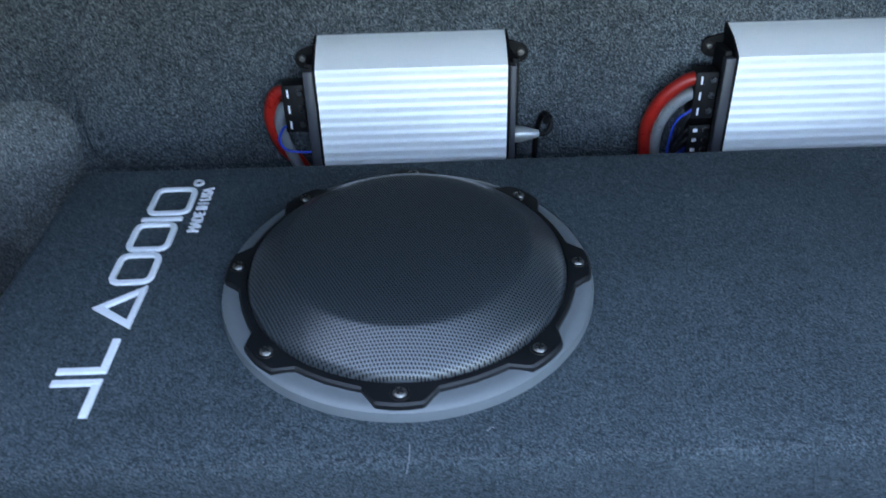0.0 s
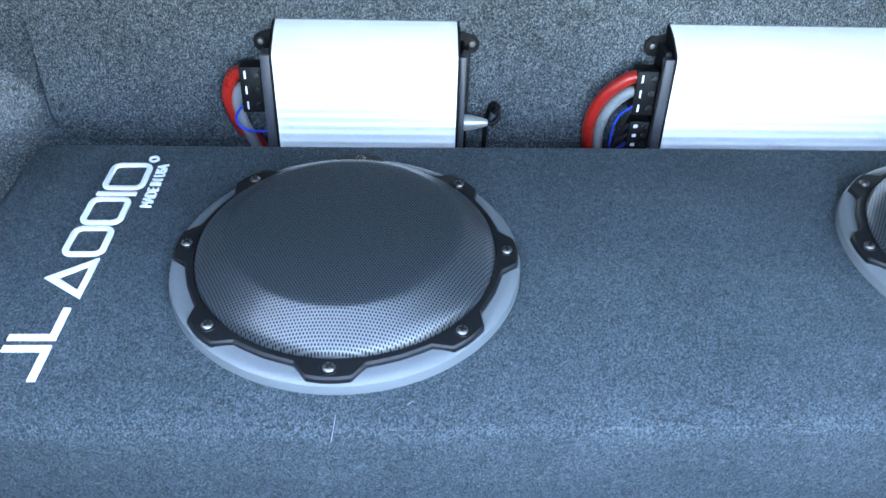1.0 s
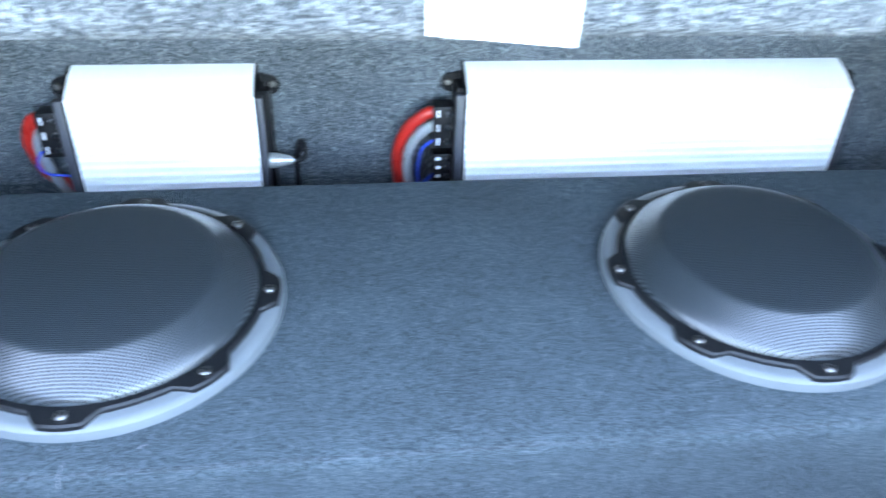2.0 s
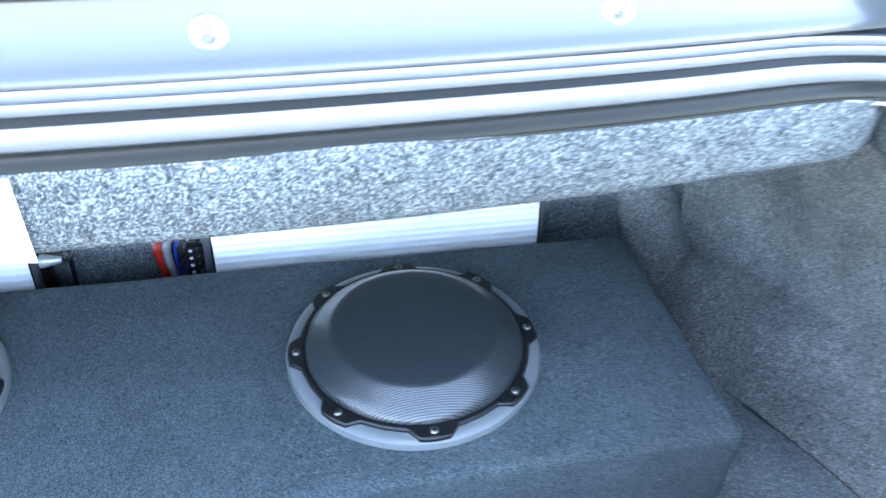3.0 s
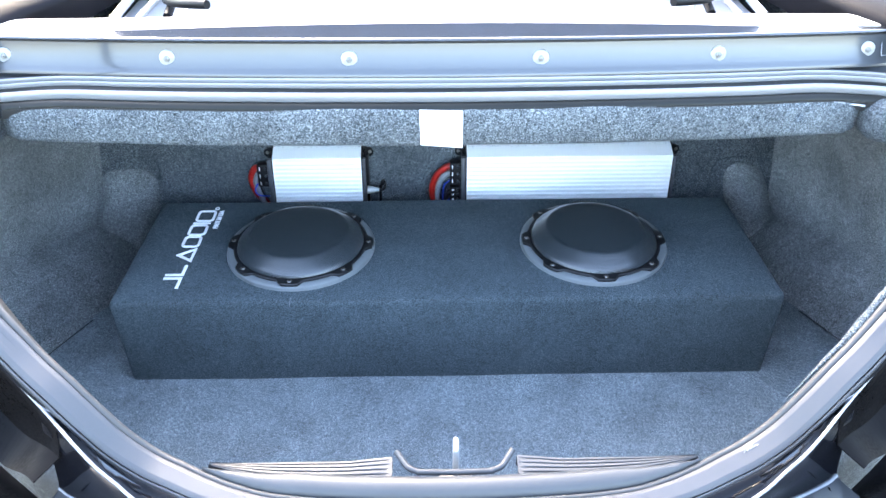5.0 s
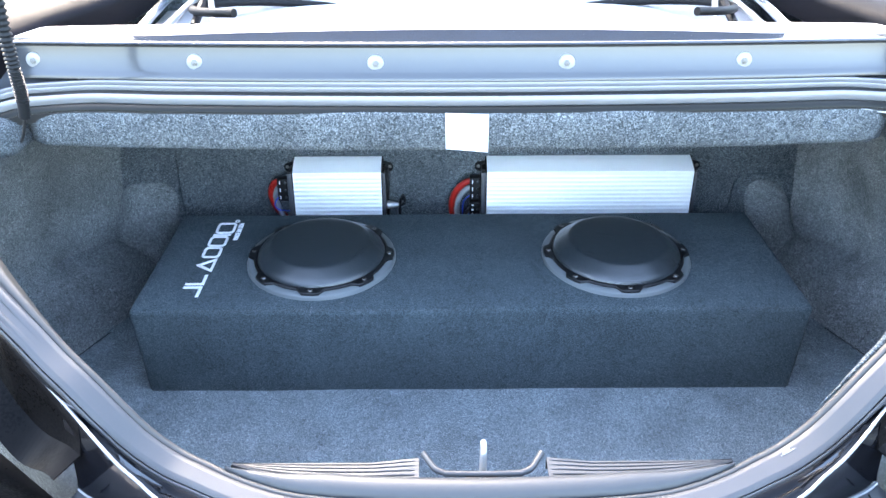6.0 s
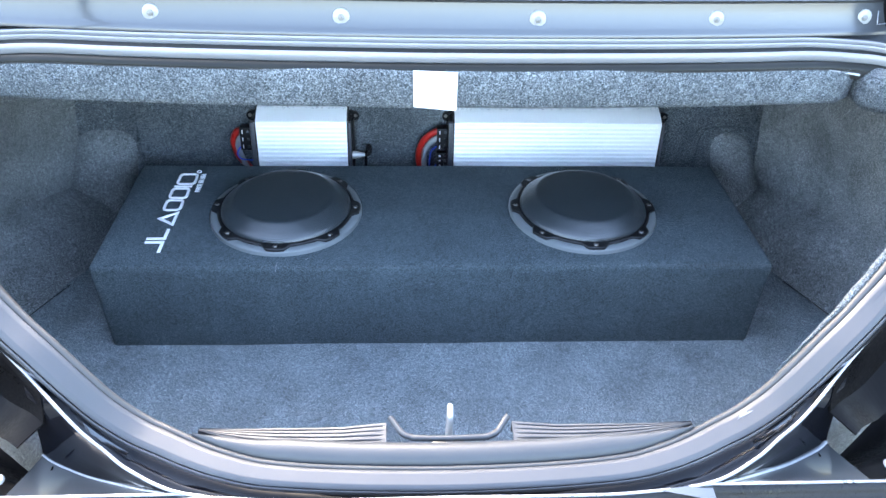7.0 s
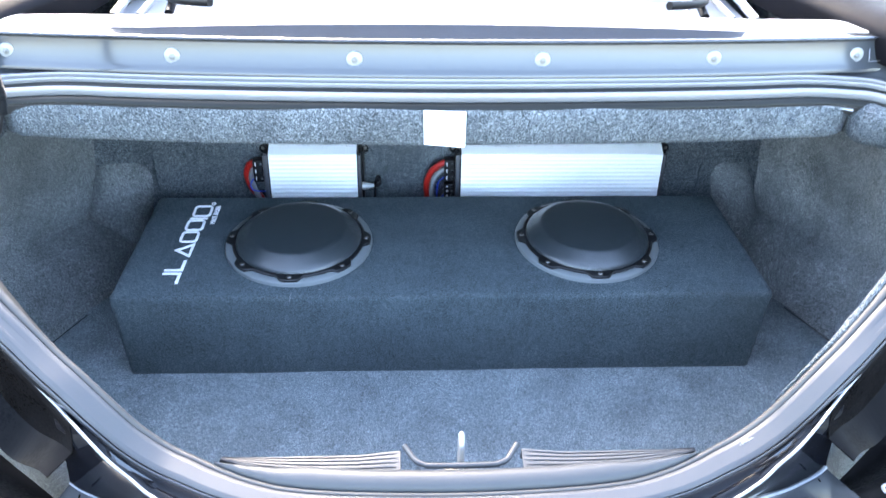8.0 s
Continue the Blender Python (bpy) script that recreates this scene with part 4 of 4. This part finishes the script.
words_me = bpy.data.meshes.new_from_object(font_ob.evaluated_get(bpy.context.evaluated_depsgraph_get()))
bpy.data.objects.remove(font_ob)
words_me.materials.clear()
words_me.materials.append(white_thread)
span = max(v.co.x for v in words_me.vertices)
words = new("lettering", words_me)
words.parent = enclosure
words["label"] = "small white embroidered words MADE IN USA"
words.matrix_basis = Matrix.Translation((-0.4835, 0.2480, TOP + 0.0014)) @ Matrix.Rotation(radians(90), 4, "Z") @ Matrix.Diagonal((0.073 / span, 1, 1, 1))

# scuff and lint on the carpet
def fluff(points, r, name, label):
    tagged(shown(name, tube(points, r, 6, 6), lint_grey), label, "lint")


fluff([(-0.290, 0.002, TOP + 0.0015), (-0.2905, -0.0085, TOP + 0.0004), (-0.293, -0.0115, TOP - 0.012)], 0.0003, "lint", "pale scuffed thread on the box edge")
rng = random.Random(4)
for k in range(14):
    on_front = rng.random() < 0.45
    x = rng.uniform(X0 + 0.05, X1 - 0.05)
    if on_front:
        a = Vector((x, -0.0016, rng.uniform(0.02, 0.17)))
        d = Vector((rng.uniform(-1, 1), 0, rng.uniform(-1, 1)))
    else:
        a = Vector((x, rng.choice((rng.uniform(0.012, 0.02), rng.uniform(0.33, 0.37))), TOP + 0.0012))
        d = Vector((rng.uniform(-1, 1), rng.uniform(-1, 1), 0))
    d = d.normalized() * rng.uniform(0.0008, 0.0022)
    fluff([a - d, a + Vector((d.y, d.z, 0)) * 0.3, a + d], rng.uniform(0.0002, 0.0004), "lint", "tiny pale thread of lint on the box carpet")

# ---- amplifiers on the seat back ----
SLOPE = math.degrees(math.atan(0.1))


def amp_frame(x):
    """Origin on the seat back at the amplifier's upper edge; local y out of the wall is negative, z up the wall."""
    z = 0.283
    return pose(x, wall_y(z), z, -SLOPE, 0, 0)


TALL, THICK = 0.205, 0.049


def heatsink(length):
    prof = [(0.0, 0.0), (-0.010, -0.0030), (-0.024, -0.0085), (-THICK + 0.004, -0.0215), (-THICK + 0.0008, -0.0238), (-THICK, -0.0265)]
    z = -0.0285
    while z > -TALL + 0.03:
        prof += [(-THICK + 0.0006, z - 0.0012), (-THICK + 0.0009, z - 0.0032), (-THICK + 0.0006, z - 0.0052), (-THICK, z - 0.0066), (-THICK - 0.0001, z - 0.0082), (-THICK, z - 0.0098)]
        z -= 0.0104
    prof += [(-THICK, -TALL + 0.012), (-THICK + 0.006, -TALL + 0.004), (0.0, -TALL)]
    bm = bmesh.new()
    ends = [[bm.verts.new((x, y, z)) for y, z in prof] for x in (0, length)]
    n = len(prof)
    for k in range(n):
        bm.faces.new((ends[0][k], ends[0][(k + 1) % n], ends[1][(k + 1) % n], ends[1][k]))
    bm.faces.new(ends[0])
    bm.faces.new(ends[1])
    return bm


def cap_shape(x0, x1, grow=0.0):
    prof = [(0.001, 0.001 + grow), (-0.024, -0.0075 + grow), (-THICK + 0.004, -0.0205 + grow), (-THICK - grow, -0.0255), (-THICK - grow, -TALL + 0.01), (-THICK + 0.008, -TALL), (0.001, -TALL)]
    bm = bmesh.new()
    ends = [[bm.verts.new((x, y, z)) for y, z in prof] for x in (x0, x1)]
    n = len(prof)
    for k in range(n):
        bm.faces.new((ends[0][k], ends[0][(k + 1) % n], ends[1][(k + 1) % n], ends[1][k]))
    bm.faces.new(ends[0])
    bm.faces.new(ends[1])
    bmesh.ops.bevel(bm, geom=bm.edges, offset=0.0007, segments=2, affect="EDGES")
    return bm


def mount_tab(x, sign):
    out = []
    for k in range(11):
        a = radians(-90 + 18 * k)
        out.append((x + sign * (0.004 + 0.011 * math.cos(a)), -0.015 + 0.0115 * math.sin(a)))
    out = [(x - sign * 0.014, -0.027)] + out + [(x - sign * 0.014, 0.001)]
    bm = bmesh.new()
    for y in (-0.001, -0.0045):
        bm.faces.new([bm.verts.new((px, y, pz)) for px, pz in out])
    bm.verts.ensure_lookup_table()
    n = len(out)
    for k in range(n):
        bm.faces.new((bm.verts[k], bm.verts[(k + 1) % n], bm.verts[n + (k + 1) % n], bm.verts[n + k]))
    return bm


def amplifier(x, length, label, blocks):
    amp = thing("amplifier", label, "amplifier", "amplifiers on the seat back")
    amp.matrix_basis = amp_frame(x)
    part("heatsink", heatsink(length), silver, amp, "brushed silver finned aluminium heatsink", 30)
    for side, (a, b, c) in (("a", (-0.003, 0.0, -0.0135)), ("b", (length, length + 0.003, length + 0.0095))):
        part("end_cap", cap_shape(min(a, b), max(a, b), 0.0), black_cap, amp, "black end cap", 30)
        x0, x1 = sorted((c, a if side == "a" else b))
        part("end_face", box(x0, x1, -THICK - 0.0005, -THICK + 0.012, -TALL, -0.025, 0.0012), grey_cap, amp, "dark grey upright end strip")
        part("end_block", box(x0 + 0.002, x1 - 0.0005, -THICK + 0.011, -0.001, -TALL, -0.020, 0.002), black_cap, amp)
        sgn = -1 if side == "a" else 1
        if side == "b":
            part("end_bracket", box(length + 0.0090, length + 0.0155, -0.022, -0.0008, -TALL, -0.026, 0.002), black_cap, amp, "black end bracket")
        for z in (0.0, -TALL + 0.03):
            tab = mount_tab(a if side == "a" else b, sgn)
            bmesh.ops.translate(tab, verts=tab.verts, vec=(0.009 * sgn, 0, z - 0.010))
            tb = part("mounting_tab", tab, black_cap, amp, "black mounting tab")
            head = turned([(0, 0.003), (0.003, 0.0026), (0.0042, 0.0)], 16)
            bmesh.ops.transform(head, verts=head.verts, matrix=Matrix.Translation(((a if side == "a" else b) + sgn * 0.0155, -0.0045, z - 0.024)) @ Matrix.Rotation(radians(90), 4, "X"))
            part("screw", head, steel, tb, "bright screw")
    for z0, z1, rows, kind in blocks:
        bl = part("terminal_block", box(-0.040, -0.0155, -0.041, -0.016, z0, z1, 0.0015), black_cap, amp, "black terminal block")
        for k in range(rows):
            z = z1 - (k + 0.5) * (z1 - z0) / rows
            head = turned([(0, 0.0018), (0.0030, 0.0016), (0.0040, 0.0)], 12)
            bmesh.ops.transform(head, verts=head.verts, matrix=Matrix.Translation((-0.0205, -0.041, z)) @ Matrix.Rotation(radians(90), 4, "X"))
            part("terminal_screw", head, chrome, bl, "bright terminal screw")
            if kind == "bars":
                part("mark", box(-0.0345, -0.0325, -0.0414, -0.0408, z - 0.0045, z + 0.0045), white_thread, bl, "white printed bar")
            else:
                part("socket", box(-0.035, -0.030, -0.0414, -0.0408, z - 0.002, z + 0.002, 0.0002), white_thread, bl, "pale round mark")
    return amp


amp_small = amplifier(-0.3915, 0.2070, "small silver finned amplifier with black ends on the seat back", ((-0.097, -0.042, 3, "bars"),))
amp_large = amplifier(0.0640, 0.486, "long silver finned amplifier with black ends on the seat back", ((-0.096, -0.042, 3, "bars"), (-0.152, -0.104, 4, "dots")))


def lead(amp, points, r, mat, name, label):
    bm = tube([(x, y + 0.004, z - 0.010) for x, y, z in points], r, 8, 12)
    bmesh.ops.transform(bm, verts=bm.verts, matrix=amp.matrix_basis)
    tagged(shown(name, bm, mat, smooth=60), label, "cable")


# leads of the small amplifier
lead(amp_small, [(-0.035, -0.030, -0.042), (-0.050, -0.028, -0.048), (-0.060, -0.024, -0.075), (-0.052, -0.018, -0.115), (-0.030, -0.012, -0.150), (-0.025, -0.010, -0.22)], 0.0078, red_cable, "power_cable", "thick red power cable curving into the small amplifier")
lead(amp_small, [(-0.035, -0.032, -0.060), (-0.044, -0.030, -0.064), (-0.050, -0.026, -0.085), (-0.044, -0.02, -0.12), (-0.03, -0.016, -0.16), (-0.03, -0.014, -0.22)], 0.0066, grey_cable, "ground_cable", "thick smoky grey ground cable at the small amplifier")
lead(amp_small, [(-0.035, -0.042, -0.078), (-0.043, -0.044, -0.082), (-0.050, -0.042, -0.097), (-0.044, -0.036, -0.112), (-0.024, -0.03, -0.118), (-0.013, -0.028, -0.118)], 0.0016, blue_cable, "signal_wire", "thin blue wire looping at the small amplifier")
# leads of the large amplifier
lead(amp_large, [(-0.034, -0.036, -0.040), (-0.050, -0.034, -0.046), (-0.072, -0.028, -0.070), (-0.082, -0.020, -0.105), (-0.078, -0.014, -0.15), (-0.07, -0.012, -0.22)], 0.0078, red_cable, "power_cable", "thick red power cable curving into the large amplifier")
lead(amp_large, [(-0.034, -0.036, -0.058), (-0.048, -0.034, -0.064), (-0.064, -0.028, -0.086), (-0.070, -0.020, -0.12), (-0.064, -0.014, -0.17), (-0.06, -0.012, -0.22)], 0.0068, grey_cable, "ground_cable", "thick smoky grey ground cable at the large amplifier")
for k in range(3):
    lead(amp_large, [(-0.034, -0.042, -0.072 - 0.003 * k), (-0.042, -0.042, -0.078 - 0.004 * k), (-0.054 + 0.004 * k, -0.036, -0.095 - 0.006 * k), (-0.056 + 0.005 * k, -0.028, -0.14), (-0.05 + 0.004 * k, -0.02, -0.21)], 0.0014, (blue_cable, black_cable, black_cable)[k], "signal_wire", ("thin blue wire at the large amplifier", "thin black wire at the large amplifier", "thin black wire at the large amplifier")[k])
for k in range(4):
    z = -0.098 - 0.012 * k
    lead(amp_large, [(-0.034, -0.038, z), (-0.040, -0.040, z - 0.003), (-0.050, -0.034, z - 0.018), (-0.053, -0.028, z - 0.04), (-0.05, -0.02, -0.22)], 0.0022, (black_cable, black_cable, blue_cable, black_cable)[k], "speaker_wire", "thin dark speaker wire at the large amplifier")

# plug on the small amplifier
plug = thing("signal_plug", "silver conical signal plug with a black lead", "plug")
plug.matrix_basis = amp_frame(-0.3915) @ pose(0.207 + 0.0098, -0.030, -0.112, 0, 90, 0)
part("barrel", turned([(0, 0.0), (0.0095, 0.0), (0.0098, 0.003), (0.0090, 0.010), (0.0064, 0.021), (0.0042, 0.029), (0, 0.030)], 24), plug_metal, plug, "conical silver barrel")
part("lead", tube([(0, 0, 0.027), (0.001, 0.001, 0.036), (-0.006, 0.004, 0.043), (-0.016, 0.012, 0.041), (-0.012, 0.024, 0.036), (0.02, 0.03, 0.03), (0.1, 0.028, 0.03)], 0.0033, 8, 10), black_cap, plug, "black lead bending back to the wall")
boot = part("boot", turned([(0.0034, 0.0), (0.0046, 0.001), (0.0046, 0.010), (0.0034, 0.011)], 16, True), black_cap, plug)
boot.matrix_basis = pose(-0.010, 0.008, 0.037, 20, -60, 0)

# ---- wiring loom that hangs at the corner of the opening ----
loom = thing("wiring_loom", "black ribbed wiring loom hanging at the trunk corner", "wiring loom")
path = smooth_path([(-0.655, -0.080, 0.86), (-0.665, -0.080, 0.76), (-0.668, -0.080, 0.69), (-0.670, -0.078, 0.645), (-0.677, -0.074, 0.612)], 40)
fr = tube_frames(path)
bm = bmesh.new()
rows = []
for i, (p, (a, b)) in enumerate(zip(path, fr)):
    r = 0.0085 + (0.0013 if (i // 2) % 2 else -0.0012) * (1 if i < 128 else 0)
    rows.append([bm.verts.new(p + a * (r * math.cos(q)) + b * (r * math.sin(q))) for q in (2 * math.pi * k / 14 for k in range(14))])
for a, b in zip(rows, rows[1:]):
    for k in range(14):
        bm.faces.new((a[k], a[(k + 1) % 14], b[(k + 1) % 14], b[k]))
bm.faces.new(rows[0])
bm.faces.new(rows[-1])
part("sleeve", bm, loom_black, loom, "glossy ribbed sleeve", 60)
part("wires", tube([(-0.677, -0.074, 0.614), (-0.682, -0.073, 0.598), (-0.690, -0.070, 0.580), (-0.702, -0.060, 0.566)], 0.0026, 8, 8), black_cable, loom)

# pale grommets on the pocket floor
for x, y, z in ((0.585, -0.528, 0.268), (-0.560, -0.528, 0.268)):
    g = turned([(0.0055, 0.0), (0.0065, 0.0022), (0.0090, 0.0022), (0.0105, 0.0)], 24, True)
    bmesh.ops.translate(g, verts=g.verts, vec=(x, y, z))
    part("grommet", g, washer_white, body, "pale ring-shaped grommet")
